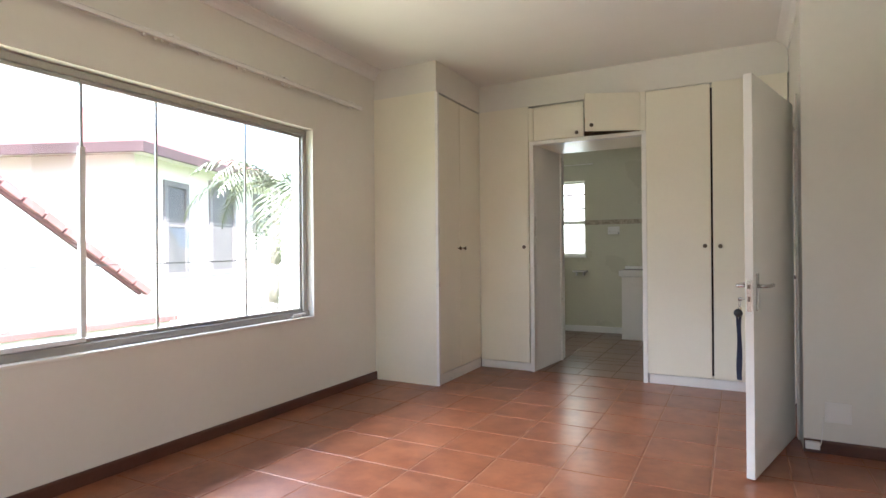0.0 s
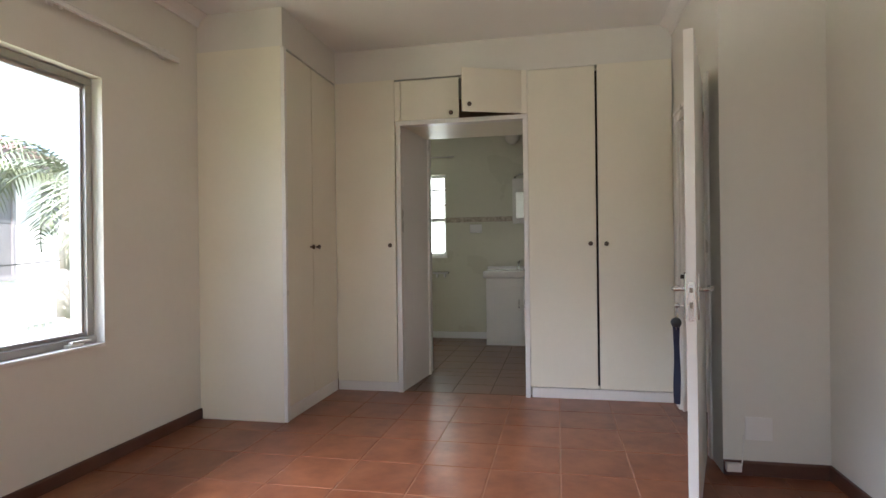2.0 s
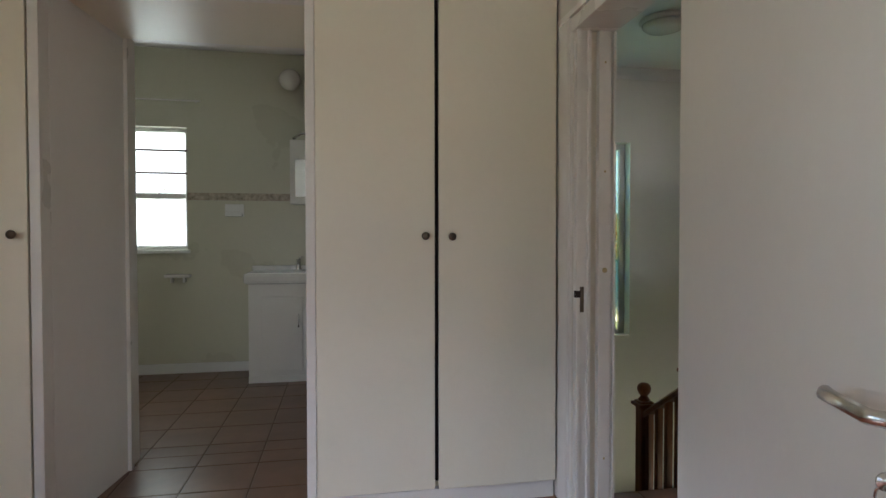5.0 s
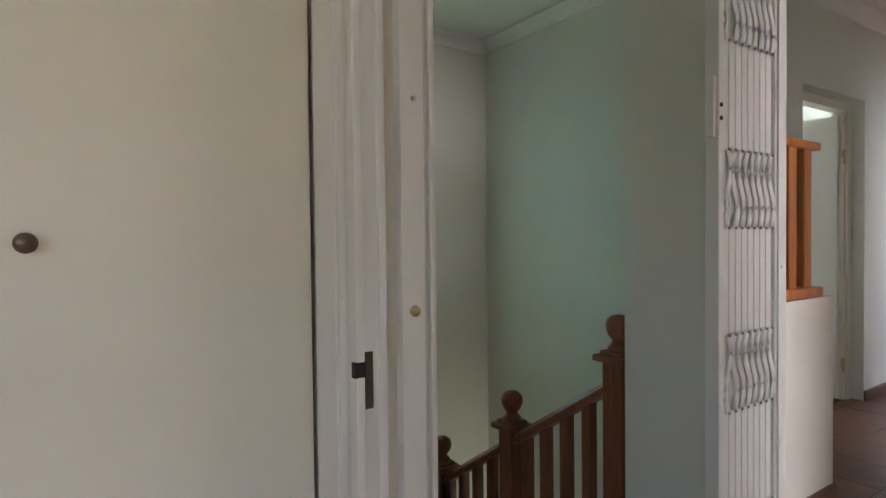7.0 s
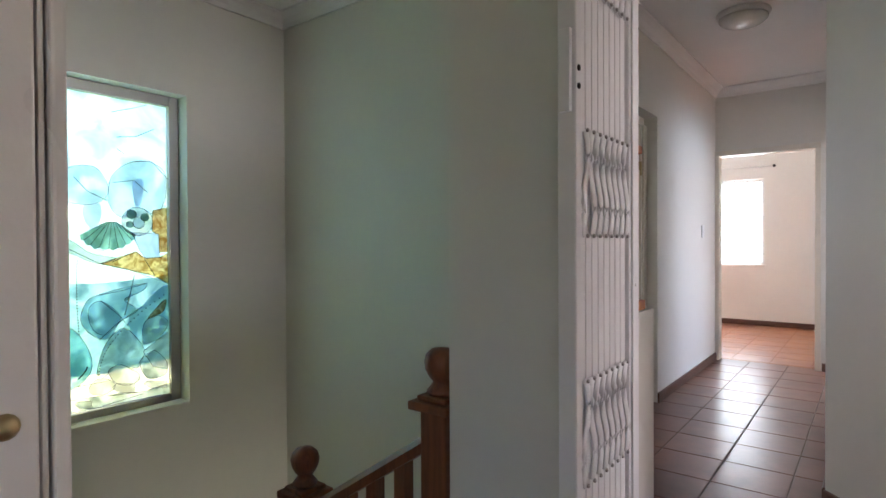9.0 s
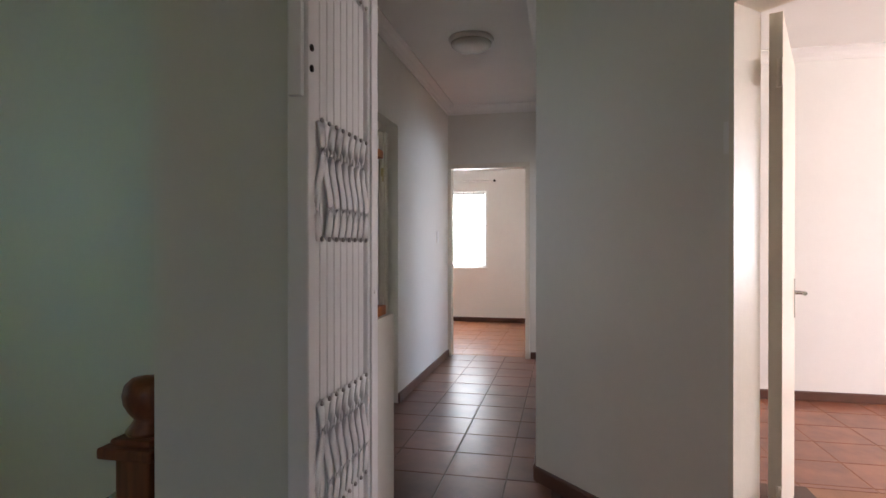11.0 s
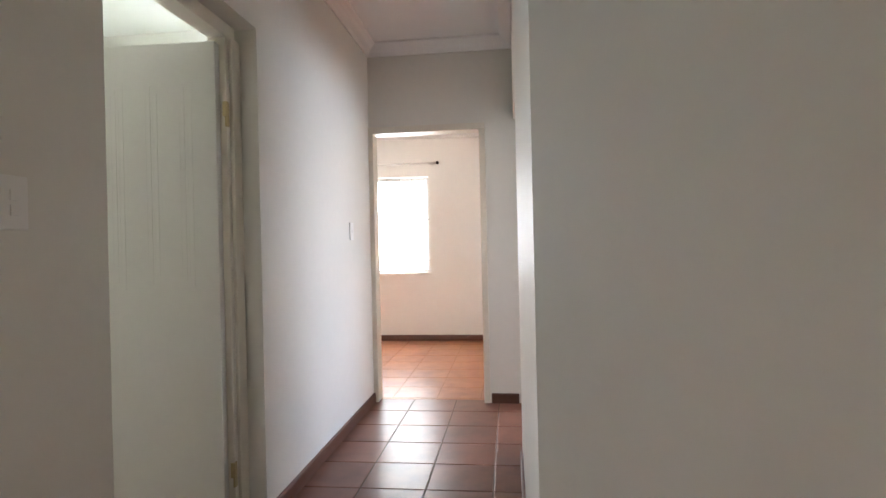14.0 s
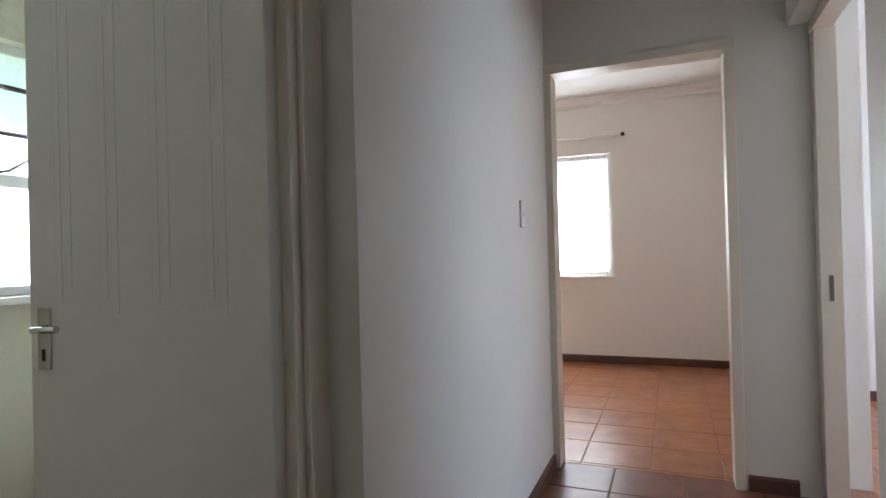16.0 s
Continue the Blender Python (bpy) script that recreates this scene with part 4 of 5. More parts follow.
part("latch_hole", boxes((0.389, 0.412, 4.8955, 4.909, 0.928, 0.956)), M_DARK, sp)
part("screw_cap", lathe([(0.011, 0), (0.011, 0.003), (0.008, 0.006), (0.0, 0.007)], "-Y", (0.520, 4.900, 1.04), 14), M_BRASS, F1)
for z in (0.25, 1.45, 1.9):
    part("screw_cap", lathe([(0.005, 0), (0.005, 0.002), (0.0, 0.003)], "-Y", (0.520, 4.900, z), 8), M_BRASS, F1)

LW = 0.885
ang = math.degrees(math.atan2(3.178 - 4.035, 0.083 - 0.319))
D1 = thing("door_1", "white painted flush bedroom door standing wide open with keys in its lock", "door", pose(0.319, 4.035, 0.008, 0, 0, ang), kind="structure")
part("leaf", boxes((0, LW, -0.02, 0.02, 0, 2.035), bevel=0.003), M_DOOR, D1)
part("lock_plate", boxes((LW - 0.0005, LW + 0.0025, -0.012, 0.012, 0.838, 0.998), bevel=0.0008), M_CHROME, D1, "steel lock face on the door's edge")
part("latch", boxes((LW + 0.002, LW + 0.011, -0.006, 0.006, 0.955, 0.975), (LW + 0.002, LW + 0.004, -0.006, 0.006, 0.89, 0.915)), M_PEWTER, D1)
for side in (1, -1):
    h = part("door_handle", boxes((LW - 0.075, LW - 0.035, side * 0.0205, side * 0.028, 0.84, 1.03), bevel=0.003), M_CHROME, D1, "chrome lever handle on a long plate")
    part("lever", tube([(LW - 0.055, side * 0.026, 0.965), (LW - 0.055, side * 0.062, 0.965), (LW - 0.068, side * 0.072, 0.965), (LW - 0.15, side * 0.072, 0.968), (LW - 0.165, side * 0.062, 0.966)], 0.0095, 10), M_CHROME, h)
KEY = thing("key_lanyard", "keys with a navy blue ribbon hanging from the door lock", "keys", pose(0.319, 4.035, 0.008, 0, 0, ang))
NS = -1
part("key", join(boxes((LW - 0.058, LW - 0.052, NS * 0.028, NS * 0.05, 0.893, 0.897)), lathe([(0.011, 0), (0.011, 0.003)], "X", (LW - 0.057, NS * 0.058, 0.895), 12)), M_CHROME, KEY)
part("key_ring", tube([(LW - 0.055 + 0.016 * math.sin(a * 0.524), NS * 0.06, 0.872 + 0.016 * math.cos(a * 0.524)) for a in range(13)], 0.0018, 6), M_CHROME, KEY)
part("key", boxes((LW - 0.075, LW - 0.062, NS * 0.056, NS * 0.059, 0.79, 0.855), bevel=0.001), M_BRASS, KEY)
part("key", boxes((LW - 0.05, LW - 0.036, NS * 0.060, NS * 0.063, 0.795, 0.855), bevel=0.001), M_CHROME, KEY)
part("tag", lathe([(0.021, 0), (0.022, 0.003), (0.021, 0.007)], "X", (LW - 0.04, NS * 0.062, 0.825), 18), M_BLACK, KEY, "round black tag")
rib = bmesh.new()
for k, (dx, yc) in enumerate(((0.0, 0.058), (-0.006, 0.066))):
    rows = []
    for z in range(11):
        px, py, pz = LW - 0.048 + dx + 0.003 * math.sin(z * 0.9 + k), NS * (yc + 0.002 * math.sin(z * 0.7 + 2 * k)), 0.815 - z * 0.0335
        rows.append([rib.verts.new(c) for c in ((px, py - 0.0095, pz), (px + 0.004, py + 0.0095, pz), (px + 0.0022, py + 0.0095, pz), (px - 0.0018, py - 0.0095, pz))])
    for p, q in zip(rows, rows[1:]):
        for i in range(4):
            rib.faces.new((p[i], p[(i + 1) % 4], q[(i + 1) % 4], q[i]))
    rib.faces.new(rows[0]), rib.faces.new(list(reversed(rows[-1])))
part("ribbon", rib, M_BLUE, KEY, "folded navy blue ribbon")

# bathroom door off the corridor
F2 = thing("door_frame_2", "cream painted steel frame of the corridor bathroom", "door frame", kind="structure")
part("jamb", boxes((4.505, 4.585, 5.69, 5.77, 0, 2.04), (4.53, 4.60, 5.675, 5.69, 0, 2.04), bevel=0.004), M_CREAM, F2)
part("jamb", boxes((3.70, 3.745, 5.69, 5.77, 0, 2.04), bevel=0.004), M_CREAM, F2)
part("head", boxes((3.70, 4.585, 5.69, 5.77, 2.04, 2.098), bevel=0.004), M_CREAM, F2)
for z in (0.25, 1.72):
    part("frame_hinge", boxes((4.492, 4.515, 5.684, 5.692, z - 0.05, z + 0.05), (4.488, 4.498, 5.68, 5.70, z - 0.01, z + 0.05), bevel=0.001), M_BRASS, F2)
D2 = thing("door_2", "white moulded panel door standing open into the bathroom", "door", pose(4.488, 5.73, 0.01, 0, 0, 91.5), kind="structure")
leaf2 = boxes((-0.012, 0.674, -0.02, 0.02, 0, 2.0), bevel=0.003)
part("leaf", leaf2, M_DOOR, D2)


def panel_moulding(x0, x1, z0, z1, side):
    w, p = 0.02, 0.001
    y0, y1 = (0.02, 0.02 + p) if side > 0 else (-0.02 - p, -0.02)
    return join(*(boxes(s, bevel=0.001) for s in ((x0, x1, y0, y1, z1 - w, z1), (x0, x1, y0, y1, z0, z0 + w), (x0, x0 + w, y0, y1, z0 + w, z1 - w), (x1 - w, x1, y0, y1, z0 + w, z1 - w))))


for x0, x1, z0, z1 in ((0.09, 0.287, 1.0, 1.85), (0.122, 0.258, 1.032, 1.82), (0.385, 0.582, 1.0, 1.85), (0.417, 0.55, 1.032, 1.82)):
    part("panel_moulding", panel_moulding(x0, x1, z0, z1, 1), M_DOOR, D2)
h2 = part("door_handle", boxes((0.600, 0.640, 0.0205, 0.027, 0.868, 1.010), bevel=0.002), M_CHROME, D2, "chrome lever handle on a long plate")
part("lever", tube([(0.620, 0.025, 0.963), (0.620, 0.05, 0.963), (0.608, 0.058, 0.963), (0.535, 0.055, 0.966)], 0.008, 10), M_CHROME, h2)
part("keyhole", boxes((0.616, 0.624, 0.027, 0.0285, 0.888, 0.915)), M_DARK, h2)

# end bedroom doorway
F3 = thing("door_frame_3", "cream painted frame of the end bedroom door", "door frame", kind="structure")
part("jamb", boxes((6.485, 6.62, 5.565, 5.61, 0, 2.03), bevel=0.004), M_CREAM, F3)
part("jamb", boxes((6.485, 6.62, 4.72, 4.765, 0, 2.03), bevel=0.004), M_CREAM, F3)
part("head", boxes((6.485, 6.62, 4.72, 5.61, 2.03, 2.08), bevel=0.004), M_CREAM, F3)

# doorway at the corridor's south end
F4 = thing("door_frame_4", "cream painted door frame with a steel strike plate", "door frame", kind="structure")
part("jamb", boxes((6.42, 6.484, 4.34, 4.425, 0, 2.04), bevel=0.004), M_CREAM, F4)
part("jamb", boxes((5.42, 5.46, 4.38, 4.45, 0, 2.04), bevel=0.004), M_CREAM, F4)
part("head", boxes((5.42, 6.484, 4.35, 4.43, 2.04, 2.088), bevel=0.004), M_CREAM, F4)
part("strike_plate", boxes((6.415, 6.421, 4.378, 4.393, 0.875, 0.985)), M_PEWTER, F4, "dark steel strike plate")

# doorway in the slanting wall
F5 = thing("door_frame_5", "cream painted timber frame in the slanting wall", "door frame", kind="structure")
part("jamb", diag_slab(1.037, 1.056, -0.012, 0.15, 0, 2.03), M_CREAM, F5)
part("jamb", diag_slab(1.90, 1.98, -0.012, 0.15, 0, 2.03), M_CREAM, F5)
part("head", diag_slab(1.037, 1.98, -0.012, 0.15, 2.03, 2.09), M_CREAM, F5)
hx, hy = diag(1.088, 0.19)
ang5 = math.degrees(math.atan2(3.355 - hy, 3.39 - hx))
D5 = thing("door_3", "white flush bedroom door standing open", "door", pose(hx, hy, 0.008, 0, 0, ang5), kind="structure")
part("leaf", boxes((0, 0.8, -0.022, 0.022, 0, 2.02), bevel=0.003), M_CREAM, D5)
h5 = part("door_handle", boxes((0.725, 0.765, -0.027, -0.0205, 0.85, 1.03), bevel=0.002), M_CHROME, D5, "chrome lever handle on a long plate")
part("lever", tube([(0.745, -0.025, 0.965), (0.745, -0.06, 0.965), (0.73, -0.068, 0.965), (0.65, -0.068, 0.968)], 0.009, 10), M_CHROME, h5)
for z in (0.22, 1.75):
    part("door_hinge", join(lathe([(0.009, 0), (0.009, 0.1)], at=(-0.008, -0.012, z), n=10), boxes((-0.03, 0.0, -0.022, -0.019, z, z + 0.1))), M_CREAM, D5)
# lamp hidden above the view, in place of the sky's light
window_light("window_light_bedroom", (-9.4, 1.75, 6.2), (-2.9, 1.75, 1.4), 14.0, 3.0, 820, (0.84, 0.92, 1.0))
# added lamp below the sill imitates sunlight bounced up off the lawn
window_light("garden_bounce_light", (-5.2, 1.75, -1.3), (-2.2, 1.75, 2.4), 6.0, 2.4, 45, (1.0, 0.97, 0.70))
window_light("window_light_stairs", (1.45, SN + 0.75, 2.1), (2.3, 6.5, 0.2), 1.6, 1.6, 2.4, (1.0, 0.92, 0.95))
# added yellow lamp imitates lawn bounce on the upper stairwell walls
window_light("lawn_bounce_light", (1.3, SN + 0.9, 0.35), (2.2, 6.6, 1.7), 1.5, 0.9, 10.0, (1.0, 0.84, 0.16))
# lamp in the unseen hall, assumed from brightness low on the stairwell wall
window_light("unseen_hall_light", (2.28, 3.42, -1.65), (2.2, 6.0, -0.6), 1.1, 1.2, 4.0, (1.0, 0.94, 0.68))


# ---------------------------------------------------------------- folded security gate at the pier
GATE = thing("security_gate", "white folded concertina security gate beside the pier", "security gate")
gy = 4.815
part("post", boxes((1.685, 1.755, gy - 0.02, gy + 0.038, 0, 2.25), (1.695, 1.71, gy - 0.026, gy - 0.02, 0, 2.25), bevel=0.004), M_GATE, GATE)
part("lock_bar", boxes((1.392, 1.42, gy - 0.02, gy + 0.02, 0.03, 2.22), bevel=0.004), M_GATE, GATE, "white lock stile")
lk = part("lock_case", boxes((1.380, 1.392, gy - 0.012, gy + 0.012, 1.44, 1.60), bevel=0.002), M_GATE, GATE)
for z in (1.49, 1.525):
    part("bolt_hole", lathe([(0.006, 0), (0.006, 0.003)], "-Y", (1.402, gy - 0.0195, z), 10), M_DARK, lk)
part("bolt_hole", lathe([(0.005, 0), (0.005, 0.004), (0.003, 0.005)], "-Y", (1.722, gy - 0.02, 1.085), 10), M_GATE, GATE)
BANDS = ((0.20, 0.41), (0.70, 0.91), (1.20, 1.41), (1.70, 1.91))
NB = 8
for k in range(NB):
    x = 1.437 + k * 0.0325
    part("bar", boxes((x - 0.0142, x + 0.0142, gy - 0.012, gy + 0.014, 0.04, 2.2), bevel=0.002), M_GATE, GATE)
for z0, z1 in BANDS:
    for k in range(NB):
        x = 1.437 + k * 0.0325
        zz = [z0 + (z1 - z0) * i / 10 for i in range(11)]
        link = tube([(x + 0.015 * math.sin(i / 10 * 2 * math.pi) * (-1 if k == 0 else 1), 0, z) for i, z in enumerate(zz)], 0.0118, 8)
        bmesh.ops.scale(link, vec=(1, 0.34, 1), verts=link.verts)
        part("lattice_link", moved(link, pose(0, gy - 0.0185, 0)), M_GATE, GATE)
    for z in (z0, z1):
        for k in range(NB):
            part("rivet", lathe([(0.0045, 0), (0.0045, 0.003), (0.002, 0.005)], "-Y", (1.437 + k * 0.0325, gy - 0.022, z), 8), M_ALU, GATE)

# ---------------------------------------------------------------- plates, switches, lamp


def wall_plate(name, label, m, w, h, rockers=1, cat="light switch"):
    """A plate on a wall that faces -y in its own frame."""
    t = thing(name, label, cat, m)
    part("plate", boxes((-w / 2, w / 2, -0.009, 0.0, -h / 2, h / 2), bevel=0.003), M_PLAST, t)
    for k in range(rockers):
        z = (k - (rockers - 1) / 2) * 0.032
        part("rocker", boxes((-0.009, 0.009, -0.0125, -0.009, z - 0.012, z + 0.012), bevel=0.0015), M_PLAST, t)
    return t


wall_plate("light_switch", "white plastic light switch beside the bathroom door", pose(3.40, 5.60, 1.27), 0.075, 0.115, 2)
wall_plate("light_switch", "white plastic light switch near the end bedroom", pose(5.96, 5.60, 1.28), 0.075, 0.115, 1)
px, py = diag(1.01, 0)
wall_plate("wall_box", "small white plastic box high on the slanting wall", pose(px, py, 1.57, 0, 0, 43), 0.045, 0.12, 0, "wall box")
OUT = wall_plate("socket_plate", "blank white socket plate low on the wall", pose(0.525, 3.80, 0.235), 0.125, 0.115, 0, "socket")
CB = thing("cable_box", "small white cable box on the skirting with a thin cable", "cable box")
part("box", boxes((0.365, 0.435, 3.755, 3.786, 0.025, 0.065), bevel=0.004), M_PLAST, CB)
part("cable", tube([(0.455, 3.793, 0.20), (0.45, 3.793, 0.12), (0.447, 3.79, 0.085), (0.44, 3.778, 0.05), (0.432, 3.775, 0.045)], 0.003, 6), M_PLAST, CB)

LAMP = thing("ceiling_light", "round opal ceiling light on a white base in the corridor", "ceiling light", pose(4.55, 5.03, HC))
part("base", lathe([(0.16, 0), (0.165, -0.012), (0.16, -0.03), (0.15, -0.034)], n=32), M_PLAST, LAMP)
part("diffuser", lathe([(0.148, -0.034), (0.145, -0.05), (0.12, -0.072), (0.07, -0.084), (0.0, -0.088)], n=32), M_DIFF, LAMP)

STAIR_LAMP = copy_thing(LAMP, pose(1.67, 6.34, HC))
tagged(STAIR_LAMP, "round opal ceiling light above the stairs")

# ---------------------------------------------------------------- first bathroom
BORD = solid("trim", boxes((-2.89, -2.42, BN - 0.012, BN, 1.50, 1.565), (-1.87, 0.36, BN - 0.012, BN, 1.50, 1.565)), M_BORDER, "patterned brown border tiles above the wall tiles", "border")
solid("baseboard", boxes((-2.89, 0.36, BN - 0.02, BN, 0.0, 0.085), bevel=0.003), M_CERAM, "white tile skirting in the bathroom", "baseboard")
VAN = thing("vanity_cabinet", "white bathroom vanity cabinet with a moulded basin top", "vanity")
part("body", boxes((-1.30, -0.55, 7.43, 7.88, 0.05, 0.80), bevel=0.004), M_PLAST, VAN)
part("plinth", boxes((-1.30, -0.55, 7.42, 7.88, 0.0, 0.05)), M_PLAST, VAN)
for a, b, hx2 in ((-1.195, -0.875, -0.905), (-0.865, -0.565, -0.835)):
    dd = part("door", boxes((a, b, 7.405, 7.428, 0.10, 0.70), bevel=0.004), M_PLAST, VAN)
    part("handle", tube([(hx2, 7.405, 0.45), (hx2, 7.383, 0.455), (hx2, 7.378, 0.50), (hx2, 7.383, 0.545), (hx2, 7.405, 0.55)], 0.006, 8), M_CHROME, dd)
bt = bmesh.new()
add_box(bt, -1.335, -0.52, 7.39, 7.88, 0.80, 0.89, bevel=0.03)
add_box(bt, -1.33, -0.52, 7.83, 7.885, 0.886, 0.93, bevel=0.012)
part("basin_top", bt, M_CERAM, VAN, "glossy white moulded basin top")
part("tap", join(lathe([(0.026, 0.885), (0.024, 0.90), (0.018, 0.95), (0.02, 0.985), (0.0, 0.99)], at=(-0.93, 7.79, 0), n=14), tube([(-0.93, 7.79, 0.955), (-0.93, 7.72, 0.965), (-0.93, 7.66, 0.95)], 0.011, 10),
                 tube([(-0.93, 7.79, 0.985), (-0.90, 7.77, 1.01)], 0.007, 8)), M_CHROME, VAN)
MC = thing("mirror_cabinet", "white bathroom mirror cabinet with an arched lamp", "mirror cabinet")
part("body", boxes((-1.00, -0.45, 7.79, 7.895, 1.47, 2.03), bevel=0.006), M_DOOR, MC)
part("mirror", moved(boxes((0, 0.45, -0.007, 0, 1.53, 1.86), bevel=0.003), pose(-0.955, 7.786, 0, 0, 0, -11)), M_MIRROR, MC)
part("lamp", tube([(-0.97, 7.80, 2.04), (-0.90, 7.75, 2.075), (-0.78, 7.74, 2.085), (-0.66, 7.75, 2.075)], 0.012, 8), M_CHROME, MC)
SD = thing("soap_dish", "white ceramic soap dish set into the bathroom wall", "soap dish")
part("plate", boxes((-1.56, -1.40, BN - 0.02, BN - 0.008, 1.36, 1.47), bevel=0.006), M_CERAM, SD)
part("tray", boxes((-1.55, -1.41, BN - 0.075, BN - 0.018, 1.36, 1.385), (-1.55, -1.41, BN - 0.08, BN - 0.068, 1.38, 1.40), bevel=0.005), M_CERAM, SD)
LED = thing("bathroom_shelf", "small white ceramic shelf on the bathroom wall", "shelf")
part("shelf", boxes((-2.04, -1.84, BN - 0.10, BN - 0.008, 0.835, 0.862), bevel=0.008), M_CERAM, LED)
part("bracket", boxes((-2.0, -1.98, BN - 0.07, BN - 0.008, 0.79, 0.84), (-1.90, -1.88, BN - 0.07, BN - 0.008, 0.79, 0.84), bevel=0.003), M_CERAM, LED)
BL = thing("bathroom_light", "small white globe light on the bathroom wall", "light", pose(-0.995, BN - 0.002, 2.553, -90))
part("base", lathe([(0.06, 0), (0.062, -0.02), (0.05, -0.035)], n=20), M_PLAST, BL)
part("globe", lathe([(0.05, -0.035), (0.085, -0.06), (0.095, -0.095), (0.08, -0.135), (0.04, -0.16), (0.0, -0.165)], n=22), M_DIFF, BL)
BR = thing("curtain_rod", "thin white rod above the bathroom window", "curtain rod")
part("rod", tube([(-2.5, BN - 0.04, 2.35), (-1.75, BN - 0.04, 2.35)], 0.008), M_PLAST, BR)
for x in (-2.46, -1.79):
    part("bracket", boxes((x - 0.008, x + 0.008, BN - 0.045, BN, 2.34, 2.36)), M_PLAST, BR)

WC = thing("toilet", "white ceramic toilet against the bathroom wall", "toilet", pose(5.20, 6.98, 0, 0, 0, 0))
bowl = lathe([(0.11, 0.0), (0.115, 0.03), (0.10, 0.12), (0.12, 0.22), (0.17, 0.33), (0.185, 0.39), (0.17, 0.40)], n=24)
bmesh.ops.scale(bowl, vec=(1.3, 1.0, 1.0), verts=bowl.verts)
part("bowl", bowl, M_CERAM, WC)
seat = lathe([(0.18, 0.401), (0.188, 0.408), (0.186, 0.425), (0.16, 0.435), (0.0, 0.437)], n=24)
bmesh.ops.scale(seat, vec=(1.3, 1.0, 1.0), verts=seat.verts)
part("lid", seat, M_PLAST, WC, "closed white lid")
part("cistern", boxes((0.32, 0.53, -0.21, 0.21, 0.40, 0.76), (0.20, 0.53, -0.09, 0.09, 0.0, 0.40), bevel=0.02), M_CERAM, WC)
part("flush_lever", tube([(0.315, 0.15, 0.70), (0.30, 0.15, 0.70), (0.295, 0.09, 0.695)], 0.006, 8), M_CHROME, WC)

# ---------------------------------------------------------------- painted glass window on the stairs
SG = thing("window_7", "stair window of painted glass with a shell and sea shapes", "window", kind="structure")
gy0 = SN + 0.125
part("window_frame", boxes((SWX0, SWX0 + 0.04, gy0 - 0.03, gy0 + 0.03, SWZ0, SWZ1), (SWX1 - 0.057, SWX1, gy0 - 0.03, gy0 + 0.03, SWZ0, SWZ1),
                           (SWX0 + 0.04, SWX1 - 0.057, gy0 - 0.03, gy0 + 0.03, SWZ0, SWZ0 + 0.05), (SWX0 + 0.04, SWX1 - 0.057, gy0 - 0.03, gy0 + 0.03, SWZ1 - 0.057, SWZ1), bevel=0.004), M_ALU, SG)
part("window_sill", boxes((SWX0 + 0.002, SWX1 - 0.002, SN - 0.004, gy0 - 0.03, SWZ0 + 0.001, SWZ0 + 0.012), bevel=0.004), M_TRIM, SG)
G_AQUA = lit_through("aqua_glass", (0.46, 0.72, 0.76), 0.4, 0.14, 7, (0.70, 0.87, 0.90))
G_MIST = lit_through("pale_glass", (0.55, 0.77, 0.79), 0.4, 0.1, 7, (0.74, 0.88, 0.90))
G_TEAL = lit_through("teal_glass", (0.62, 0.78, 0.84), 0.2, 0.15, 9, (0.80, 0.90, 0.93))
G_BLUE = lit_through("grey_blue_glass", (0.24, 0.42, 0.52), 0.15, 0.2, 8, (0.42, 0.60, 0.70))
G_RUST = lit_through("rust_glass", (0.74, 0.42, 0.16), 0.1, 0.35, 26, (0.96, 0.80, 0.55))
G_SHELL = lit_through("shell_glass", (0.36, 0.54, 0.50), 0.1, 0.25, 12, (0.52, 0.68, 0.64))
G_WHITE = lit_through("white_glass", (0.72, 0.74, 0.74), 0.04, 0.14, 12)
G_GREY = lit_through("rock_glass", (0.60, 0.68, 0.70), 0.1, 0.25, 14, (0.80, 0.85, 0.87))
G_BUBBLE = lit_through("bubble_glass", (0.80, 0.86, 0.92), 0.4, 0.12, 9)
G_LILAC = lit_through("lilac_glass", (0.70, 0.74, 0.86), 0.1, 0.1, 10)


def gpt(u, v, d=0.0):
    return (1.48 + 0.508 * u, gy0 - d, SWZ1 - 0.057 - (SWZ1 - SWZ0 - 0.107) * v)


def wave(p, n=5):
    """A smooth closed outline through a few corners."""
    out = []
    m = len(p)
    for i in range(m):
        p0, p1, p2, p3 = (Vector(p[(i + k) % m]) for k in (-1, 0, 1, 2))
        for j in range(n):
            t = j / n
            out.append(tuple(0.5 * ((2 * p1) + (p2 - p0) * t + (2 * p0 - 5 * p1 + 4 * p2 - p3) * t * t + (3 * p1 - p0 - 3 * p2 + p3) * t ** 3)))
    return out


def glass_piece(outline, mat, d, lead=0.0022, smooth=True):
    pts = wave(outline) if smooth else list(outline)
    bm = bmesh.new()
    f = bm.faces.new([bm.verts.new(gpt(u, v, d)) for u, v in pts])
    bmesh.ops.triangulate(bm, faces=[f])
    ex = bmesh.ops.extrude_face_region(bm, geom=bm.faces[:])
    bmesh.ops.translate(bm, vec=(0, 0.0012, 0), verts=[e for e in ex["geom"] if isinstance(e, bmesh.types.BMVert)])
    ob = part("glass_piece", bm, mat, SG)
    ob.visible_shadow = True
    if lead:
        loop = [gpt(u, v, d + 0.002) for u, v in pts]
        part("lead_line", tube(loop + [loop[0]], lead, 5), M_LEAD, SG)


